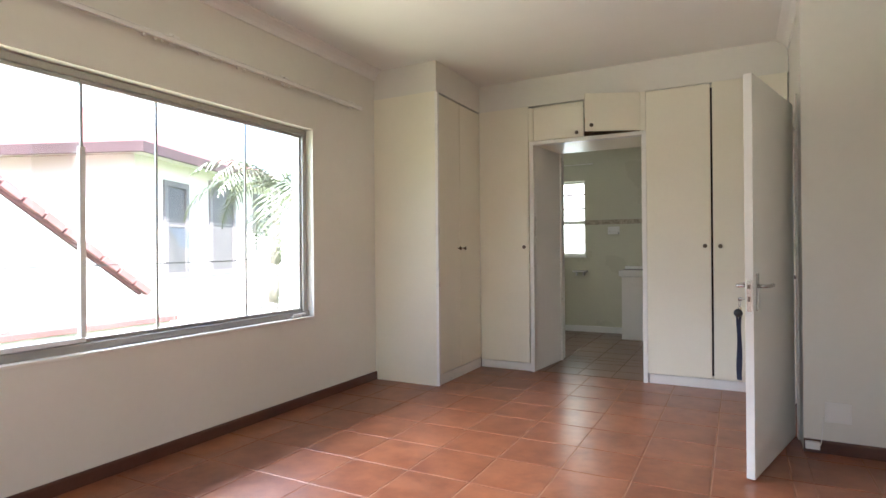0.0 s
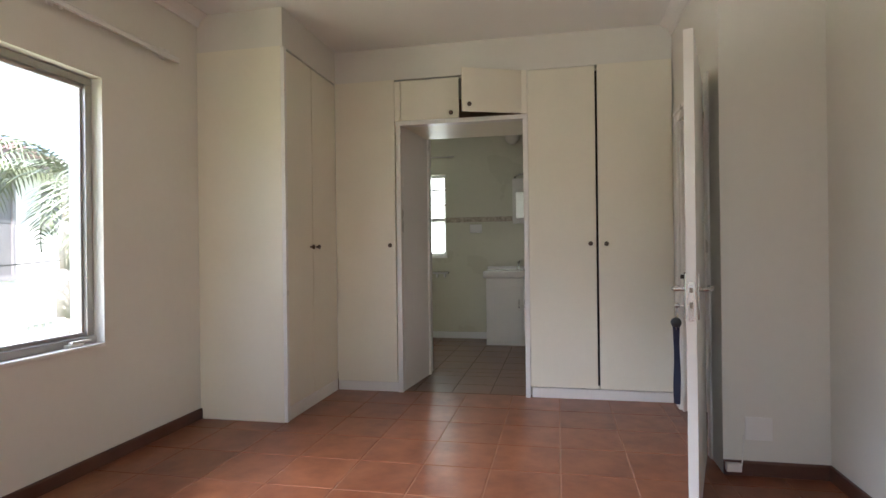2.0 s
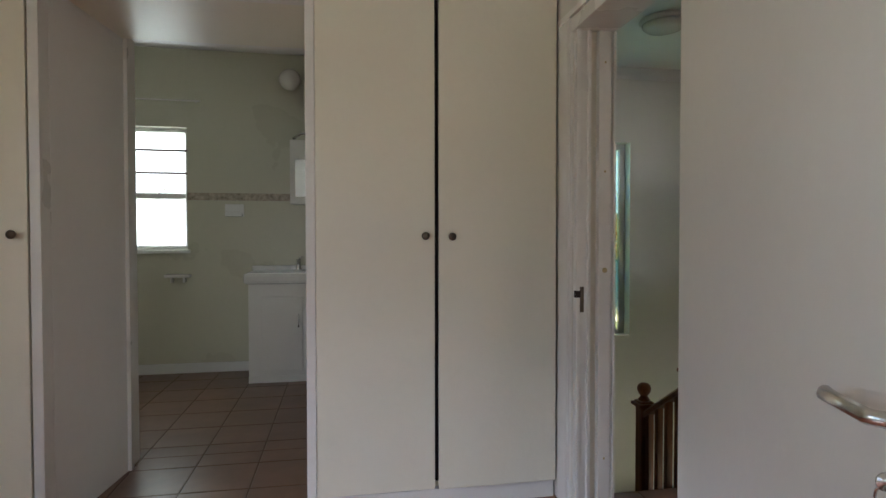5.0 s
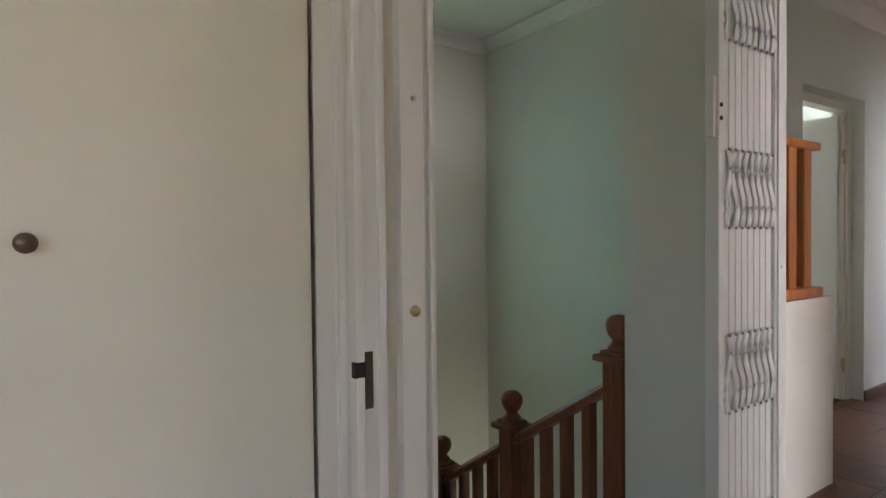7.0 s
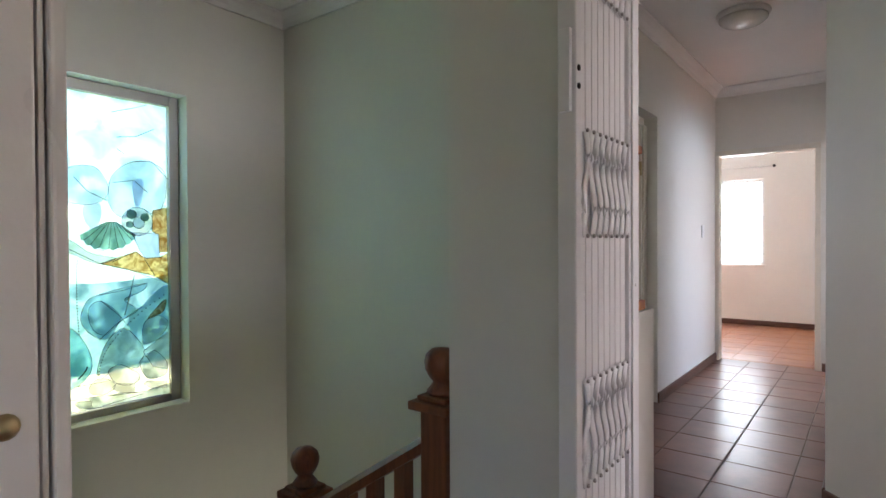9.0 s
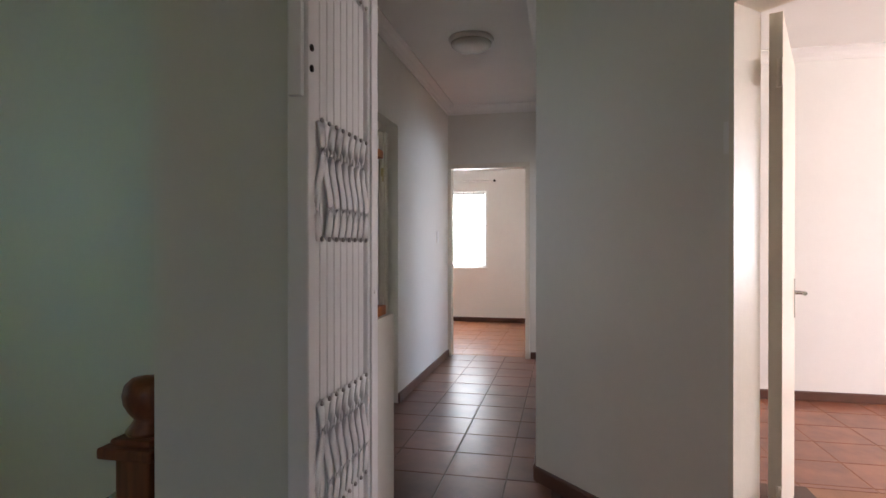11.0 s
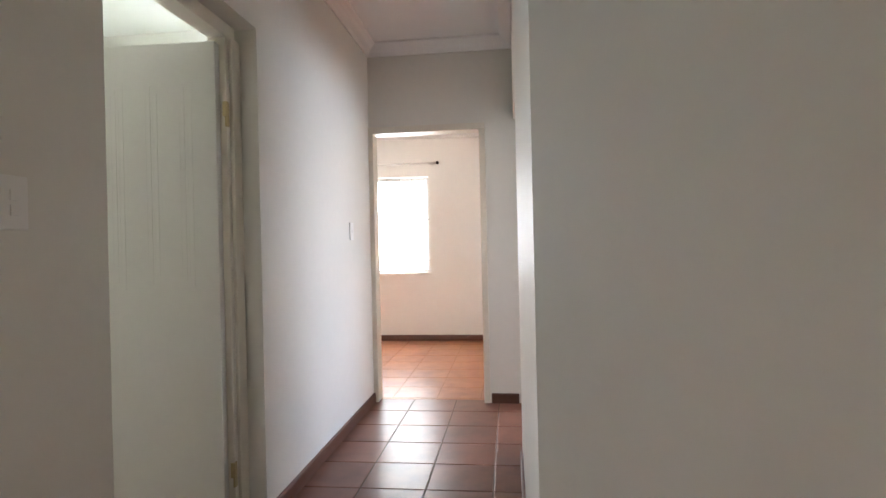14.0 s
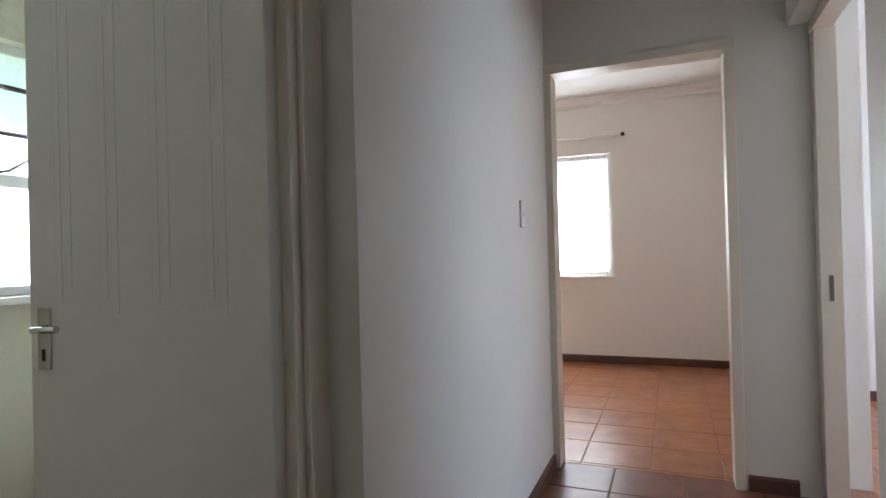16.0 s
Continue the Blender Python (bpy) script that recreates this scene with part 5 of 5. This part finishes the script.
L0 = -0.66
for v0, v1, glass in ((0, 0.2, G_MIST), (0.2, 0.42, G_MIST), (0.42, 0.59, G_MIST), (0.59, 0.72, G_BLUE), (0.72, 0.88, G_BLUE), (0.88, 1.0, G_WHITE)):
    glass_piece([(L0, v0), (0.3, v0 + (0.012 if v0 else 0)), (1, v0), (1, v1), (0.3, v1 + (0.012 if v1 < 1 else 0)), (L0, v1)], glass, 0.0, 0, False)
for k in range(8):
    a0, a1 = -1.35 + k * 0.3375, -1.35 + (k + 1) * 0.3375
    c, e = (0.40, 0.405), 0.275
    glass_piece([(c[0] + 0.05 * math.sin(a0), c[1]), (c[0] + 0.05 * math.sin(a1), c[1]), (c[0] + e * math.sin(a1) - 0.03, c[1] + 0.03 + 0.055 * math.cos(a1)), (c[0] + e * 1.03 * math.sin((a0 + a1) / 2) - 0.03, c[1] + 0.036 + 0.058 * math.cos((a0 + a1) / 2)), (c[0] + e * math.sin(a0) - 0.03, c[1] + 0.03 + 0.055 * math.cos(a0))],
                G_SHELL, 0.008, 0.0012, False)
ring = [(0.665 + 0.165 * math.cos(a * math.pi / 8), 0.402 + 0.048 * math.sin(a * math.pi / 8)) for a in range(16)]
glass_piece(ring, G_WHITE, 0.008, 0.0016, False)
for u, v, r in ((0.60, 0.378, 0.05), (0.74, 0.386, 0.045), (0.58, 0.412, 0.035), (0.675, 0.407, 0.06)):
    glass_piece([(u + r * math.cos(a * math.pi / 4), v + r * 0.3 * math.sin(a * math.pi / 4)) for a in range(8)], G_SHELL if r < 0.06 else G_BUBBLE, 0.011, 0.001)
glass_piece([(0.39, 0.278), (0.46, 0.236), (0.63, 0.202), (0.82, 0.198), (0.96, 0.225), (0.99, 0.276), (0.96, 0.331), (0.87, 0.367), (0.51, 0.388), (0.38, 0.344)], G_BUBBLE, 0.003, 0.0012, True)
glass_piece([(-0.02, 0.256), (0.08, 0.233), (0.27, 0.236), (0.38, 0.3), (0.29, 0.341), (0.12, 0.353), (-0.02, 0.337)], G_BUBBLE, 0.003, 0.0012, True)
glass_piece([(0.14, 0.357), (0.3, 0.352), (0.27, 0.425), (0.16, 0.411)], G_LILAC, 0.0045, 0, True)
glass_piece([(0.63, 0.267), (0.73, 0.265), (0.71, 0.341), (0.64, 0.342)], G_LILAC, 0.0045, 0, True)
glass_piece([(0.83, 0.363), (0.99, 0.349), (0.99, 0.505), (0.9, 0.505), (0.89, 0.447), (0.82, 0.433)], G_RUST, 0.006, 0.0016, False)
glass_piece([(0.28, 0.539), (0.42, 0.525), (0.65, 0.502), (0.75, 0.526), (0.9, 0.524), (0.99, 0.509), (1, 0.616), (0.82, 0.584), (0.56, 0.561)], G_RUST, 0.005, 0.0016, False)
glass_piece([(-0.04, 0.46), (0.05, 0.471), (0.17, 0.5), (0.3, 0.514), (0.44, 0.523), (0.27, 0.539), (0.1, 0.518), (-0.04, 0.492)], G_WHITE, 0.0055, 0.0014, True)
glass_piece([(0.6, 0.439), (0.89, 0.442), (0.9, 0.523), (0.74, 0.524), (0.68, 0.497)], G_LILAC, 0.01, 0.0014, False)
glass_piece([(0.1, 0.714), (0.16, 0.655), (0.29, 0.636), (0.51, 0.622), (0.75, 0.61), (0.71, 0.635), (0.52, 0.66), (0.66, 0.698), (0.48, 0.73), (0.36, 0.781), (0.2, 0.763)], G_TEAL, 0.004, 0.0014, True)
glass_piece([(0.17, 0.683), (0.29, 0.659), (0.48, 0.715), (0.34, 0.767), (0.21, 0.746)], G_BUBBLE, 0.006, 0.0012, True)
glass_piece([(0.56, 0.732), (0.7, 0.688), (0.99, 0.622), (1, 0.776), (0.87, 0.809), (0.67, 0.812)], G_TEAL, 0.004, 0, True)
glass_piece([(0.72, 0.749), (0.82, 0.722), (0.94, 0.732), (0.99, 0.756), (0.91, 0.793), (0.82, 0.811), (0.71, 0.814)], G_WHITE, 0.0065, 0.0012, True)
glass_piece([(0.77, 0.726), (0.96, 0.67), (0.94, 0.708), (0.84, 0.725)], G_RUST, 0.007, 0.0012, True)
glass_piece([(0.71, 0.84), (1.01, 0.778), (1.02, 0.916), (0.82, 0.897)], G_WHITE, 0.006, 0.0012, False)
glass_piece([(0.24, 0.899), (0.32, 0.804), (0.51, 0.753), (0.7, 0.817), (0.71, 0.859), (0.63, 0.895), (0.45, 0.869), (0.32, 0.901)], G_GREY, 0.006, 0.0012, True)
glass_piece([(0.67, 0.874), (0.77, 0.847), (0.85, 0.845), (0.97, 0.89), (0.94, 0.933), (0.75, 0.931)], G_GREY, 0.008, 0.0012, True)
glass_piece([(0.35, 0.89), (0.4, 0.874), (0.5, 0.875), (0.57, 0.891), (0.66, 0.91), (0.66, 0.933), (0.56, 0.943), (0.42, 0.928)], G_WHITE, 0.011, 0.0014, True)
glass_piece([(0.16, 0.936), (0.22, 0.909), (0.33, 0.909), (0.42, 0.935), (0.34, 0.957), (0.22, 0.954)], G_WHITE, 0.01, 0.0012, True)
glass_piece([(-0.04, 0.741), (0.1, 0.767), (0.2, 0.846), (0.14, 0.901), (-0.04, 0.913)], G_AQUA, 0.006, 0.0012, True)
glass_piece([(-0.04, 0.955), (0.39, 0.963), (0.7, 0.974), (1.03, 0.964), (1.03, 1), (-0.04, 0.995)], G_GREY, 0.009, 0.0012, False)
glass_piece([(0.61, 0.956), (0.61, 0.97), (0.52, 0.965), (0.46, 0.961), (0.39, 0.943), (0.43, 0.932), (0.52, 0.937), (0.61, 0.943)], G_WHITE, 0.012, 0.001, True)
glass_piece([(0.95, 0.965), (0.96, 0.977), (0.85, 0.971), (0.79, 0.967), (0.71, 0.951), (0.75, 0.942), (0.85, 0.948), (0.96, 0.954)], G_WHITE, 0.012, 0.001, True)
glass_piece([(0.18, 0.982), (0.19, 0.993), (0.12, 0.99), (0.08, 0.987), (0.04, 0.974), (0.06, 0.965), (0.12, 0.968), (0.19, 0.972)], G_WHITE, 0.012, 0.001, True)
for pts in ([(0.46, 0.128), (0.65, 0.119), (0.85, 0.085)], [(0.41, 0.05), (0.63, 0.025), (0.77, 0.007)], [(0.46, 0.167), (0.53, 0.18)], [(0.63, 0.202), (0.82, 0.195), (1, 0.252)], [(0.05, 0.269), (0.17, 0.31), (0.36, 0.337)], [(0.42, 0.277), (0.63, 0.265), (0.77, 0.302)], [(0, 0.492), (0.27, 0.537), (0.56, 0.561), (1, 0.616)], [(0.27, 0.639), (0.51, 0.628), (0.75, 0.61)], [(0.4, 0.535), (0.63, 0.502)], [(0.73, 0.526), (0.84, 0.584)], [(0.05, 0.918), (0.34, 0.917)], [(0.34, 0.966), (0.7, 0.974), (1.03, 0.963)], [(0.29, 0.994), (0.7, 0.982)], [(0.27, 0.781), (0.44, 0.735), (0.7, 0.688)], [(0.29, 0.658), (0.48, 0.715), (0.52, 0.735)]):
    part("lead_line", tube([gpt(u, v, 0.0125) for u, v in pts], 0.0016, 5), M_LEAD, SG)
for a, b, c in (((0.26, 0.891), (0.27, 0.781), (0.94, 0.654)), ((0.07, 0.528), (0.05, 0.645), (0.08, 0.756)), ((0.62, 0.583), (0.57, 0.657), (0.52, 0.708)), ((0.07, 0.894), (0.14, 0.876), (0.15, 0.862))):
    for k in range(26):
        t = k / 25
        u = (1 - t) ** 2 * a[0] + 2 * t * (1 - t) * b[0] + t * t * c[0]
        v = (1 - t) ** 2 * a[1] + 2 * t * (1 - t) * b[1] + t * t * c[1]
        gx, gyy, gz = gpt(u, v, 0.012)
        part("painted_bead", lathe([(0.004, 0), (0.003, 0.003), (0.0, 0.004)], "-Y", (gx, gyy, gz), 6), M_LEAD, SG)

# ---------------------------------------------------------------- outside the bedroom window
GZ = -2.95
solid("ground", boxes((-400, 400, -400, 400, GZ - 0.2, GZ)), M_GRASS, "green lawn around the houses", "ground")
HOUSE = thing("neighbour_house", "white rendered neighbouring house with a red tiled roof", "house", pose(-12.0, 7.9, GZ, 0, 0, 22))
part("wall", boxes((-9, 0, 0, 14, 0, 6.35)), M_PLASTER_OUT, HOUSE)
rf = bmesh.new()
q = [rf.verts.new(p) for p in ((-9.6, -0.6, 6.42), (0.6, -0.6, 6.42), (0.6, 14.6, 6.42), (-9.6, 14.6, 6.42), (-4.5, 4.0, 8.6), (-4.5, 10.5, 8.6))]
for f in ((0, 1, 4), (1, 2, 5, 4), (2, 3, 5), (3, 0, 4, 5)):
    rf.faces.new([q[i] for i in f])
rf.faces.new([q[i] for i in (3, 2, 1, 0)])
part("roof", rf, M_ROOF, HOUSE, "red tiled hipped roof")
part("fascia", boxes((0.55, 0.66, -0.66, 14.66, 6.28, 6.5), (-9.66, 0.55, -0.66, -0.55, 6.28, 6.5)), M_FASCIA, HOUSE, "brown fascia board")
part("soffit", boxes((0.0, 0.55, -0.55, 14.6, 6.35, 6.4), (-9, 0.0, -0.55, 0, 6.36, 6.4)), M_PLASTER_OUT, HOUSE)


def house_window(y0, y1, z0, z1, open_top):
    w = part("window", boxes((0.0, 0.06, y0 - 0.14, y0, z0 - 0.14, z1 + 0.14), (0.0, 0.06, y1, y1 + 0.14, z0 - 0.14, z1 + 0.14), (0.0, 0.06, y0, y1, z0 - 0.14, z0), (0.0, 0.06, y0, y1, z1, z1 + 0.14)), M_WINFR, HOUSE, "grey framed window")
    part("pane", boxes((-0.02, 0.012, y0, y1, z0, z1)), M_PANE, w)
    part("glazing_bar", boxes((0.012, 0.03, y0, y1, z0 + (z1 - z0) * 0.55 - 0.03, z0 + (z1 - z0) * 0.55 + 0.03)), M_WINFR, w)
    if open_top:
        part("open_sash", moved(boxes((0, 0.03, y0 + 0.03, y1 - 0.03, -0.62, 0)), pose(0.04, 0, z0 + (z1 - z0) * (0.52 if z1 - z0 > 1.3 else 0.95), 0, -32, 0)), M_GLASS, w)


house_window(1.2, 2.0, 3.6, 5.75, True)
house_window(3.35, 4.6, 3.6, 6.0, False)
house_window(6.2, 7.4, 4.9, 5.9, True)

WALL_OUT = thing("garden_wall", "white rendered garden wall with a red-brown tiled coping", "wall", pose(-8.2, -7.0, GZ))
part("wall", boxes((-0.20, 0.0, 0, 13.0, 0, 3.0)), M_PLASTER_OUT, WALL_OUT)
part("coping", boxes((-0.26, 0.06, -0.05, 13.1, 3.0, 3.085), bevel=0.01), M_ROOF, WALL_OUT)
for k in range(40):
    part("cap_tile", lathe([(0.03, 0), (0.045, 0.004), (0.045, 0.22), (0.03, 0.225)], "-X", (0.03, 0.15 + k * 0.27, 3.10), 8), M_ROOF, WALL_OUT)

GAB = thing("gable_roof", "red tiled verge of a gabled roof against white wall", "house", pose(-11.5, 3.2, GZ))
verge_wall = bmesh.new()
tri = [verge_wall.verts.new((x, y, z)) for x in (-3.0, 0.13) for y, z in ((-1.5, 3.18), (4.38, 3.18), (-1.5, 7.74))]
for face in ((0, 1, 2), (5, 4, 3), (0, 3, 4, 1), (1, 4, 5, 2), (2, 5, 3, 0)):
    verge_wall.faces.new([tri[i] for i in face])
bmesh.ops.recalc_face_normals(verge_wall, faces=verge_wall.faces[:])
part("wall", join(boxes((-3.0, 0.13, -1.5, 4.38, 0, 3.18)), verge_wall), M_PLASTER_OUT, GAB)
gv = bmesh.new()
for x0, x1 in ((-3.1, 0.15),):
    a = [gv.verts.new(p) for p in ((x0, -1.5, 7.97), (x1, -1.5, 7.97), (x1, 4.4, 3.42), (x0, 4.4, 3.42), (x0, -1.5, 7.75), (x1, -1.5, 7.75), (x1, 4.4, 3.2), (x0, 4.4, 3.2))]
    for f in ((0, 1, 2, 3), (7, 6, 5, 4), (0, 4, 5, 1), (1, 5, 6, 2), (2, 6, 7, 3), (3, 7, 4, 0)):
        gv.faces.new([a[i] for i in f])
part("roof", gv, M_ROOF, GAB)
for k in range(18):
    t = k / 17
    part("verge_tile", moved(boxes((0.10, 0.28, -0.19, 0.19, -0.09, 0.05)), pose(0, -1.5 + 5.9 * t, 7.93 - 4.55 * t, -37.6)), M_ROOF, GAB)

PALM = thing("palm_tree", "palm tree with drooping feathery fronds in the garden", "tree", pose(-8.4, 8.3, GZ))
part("trunk", join(*(lathe([(0.15 - 0.01 * k, k * 0.77), (0.17 - 0.01 * k, k * 0.77 + 0.5), (0.15 - 0.01 * k, k * 0.77 + 0.78)], at=(0.03 * k, 0.02 * k, 0), n=12) for k in range(7))), M_BARK, PALM)
rnd = random.Random(5)
for k in range(19):
    az, up = k * 2.4 + rnd.uniform(-0.2, 0.2), rnd.uniform(0.05, 1.15)
    ln = rnd.uniform(1.7, 2.5)
    spine, p, el = [], Vector((0.2, 0.13, 5.35)), up
    for s in range(13):
        spine.append(p.copy())
        p = p + Vector((math.cos(az) * math.cos(el), math.sin(az) * math.cos(el), math.sin(el))) * (ln / 12)
        el -= 0.17
    fr = tube(spine, 0.014, 5)
    side = Vector((-math.sin(az), math.cos(az), 0))
    for s in range(1, 13):
        for w in (0, 0.5):
            base = spine[s] if not w else (spine[s] + spine[s - 1]) / 2
            for sg in (-1, 1):
                l2 = 0.55 * math.sin(math.pi * min(0.98, 0.12 + s / 14)) * rnd.uniform(0.8, 1.1)
                tip = base + side * sg * l2 * 0.75 + (spine[s] - spine[s - 1]).normalized() * l2 * 0.5 + Vector((0, 0, -l2 * rnd.uniform(0.2, 0.6)))
                ww = (spine[s] - spine[s - 1]).normalized() * 0.018
                mid = (base + tip) / 2 + Vector((0, 0, 0.04))
                vs = [fr.verts.new(base - ww), fr.verts.new(base + ww), fr.verts.new(mid + ww), fr.verts.new(tip), fr.verts.new(mid - ww)]
                fr.faces.new((vs[0], vs[1], vs[2], vs[4]))
                fr.faces.new((vs[4], vs[2], vs[3]))
    part("frond", fr, M_LEAF, PALM)
FENCE = thing("garden_balustrade", "low white garden balustrade by the neighbouring house", "balustrade", pose(-10.5, 9.6, GZ, 0, 0, 22))
part("coping", boxes((-0.1, 0.1, 0, 3.0, 2.72, 2.82)), M_PLASTER_OUT, FENCE)
part("base", boxes((-0.1, 0.1, 0, 3.0, 0, 2.2)), M_PLASTER_OUT, FENCE)
for k in range(10):
    part("baluster", lathe([(0.05, 2.2), (0.07, 2.35), (0.04, 2.55), (0.06, 2.72)], at=(0, 0.2 + k * 0.29, 0), n=8), M_PLASTER_OUT, FENCE)
CAB = solid("overhead_cable", tube([(-9.5, -6, 1.2), (-9.3, 3, 0.95), (-9.0, 8, 0.98), (-8.8, 16, 1.5)], 0.012, 5), M_BLACK, "thin black overhead cable between the houses", "cable", kind="")


# ---------------------------------------------------------------- floor tiles
tiles(FLOOR_BED, "tile", M_TERRA, -2.89, 0.36, -2.4, 5.16, 0.359, -1.168, 4.028, 0.0, pitch_y=0.374)
tiles(FLOOR_BED, "tile", M_TERRA, 0.363, 0.85, -2.4, 3.80, 0.359, -1.168, 4.028, 0.0, pitch_y=0.374)
tiles(FLOOR_BATH, "tile", M_BATHFL, -1.70, -0.60, 5.163, 5.92, 0.31, -1.3, 5.45, 0.0)
tiles(FLOOR_BATH, "tile", M_BATHFL, -2.89, 0.36, 5.923, BN, 0.31, -1.3, 5.45, 0.0)
tiles(FLOOR_HALL, "tile", M_QUARRY, 0.363, 1.69, 3.93, 5.10, 0.323, 4.66, 4.98, 0.0)
tiles(FLOOR_HALL, "tile", M_QUARRY, 1.693, 2.69, 3.2, 5.07, 0.323, 4.66, 4.98, 0.0, keep=lambda x, y: (x - AX) * NX + (y - AY) * NY < 0.13)
tiles(FLOOR_HALL, "tile", M_QUARRY, 1.0, 1.69, 2.4, 3.927, 0.323, 4.66, 4.98, 0.0, keep=lambda x, y: (x - AX) * NX + (y - AY) * NY < 0.13)
tiles(FLOOR_HALL, "tile", M_QUARRY, 2.693, 6.58, 4.43, 5.70, 0.323, 4.66, 4.98, 0.0, keep=lambda x, y: (x - AX) * NX + (y - AY) * NY < 0.13 or y > 4.4)
tiles(FLOOR_BATH2, "tile", M_BATHFL, 2.87, 5.75, 5.703, 7.35, 0.31, 4.05, 5.72, 0.0)
tiles(FLOOR_END, "tile", M_ORANGE, 6.583, EX, 4.34, 8.0, 0.342, 6.955, 5.14, 0.0, gap=0.004)
tiles(FLOOR_CORNER, "tile", M_ORANGE, 5.39, 8.4, 1.35, 4.2, 0.342, 6.955, 5.14, 0.0)
tiles(FLOOR_CORNER, "tile", M_ORANGE, 5.46, 6.42, 4.203, 4.427, 0.342, 6.955, 5.14, 0.0)
tiles(FLOOR_SIDE, "tile", M_TERRA, 3.6, 5.33, -0.6, 4.36, 0.345, 6.75, 4.95, -0.004, keep=lambda x, y: (x - AX) * NX + (y - AY) * NY > 0.3)
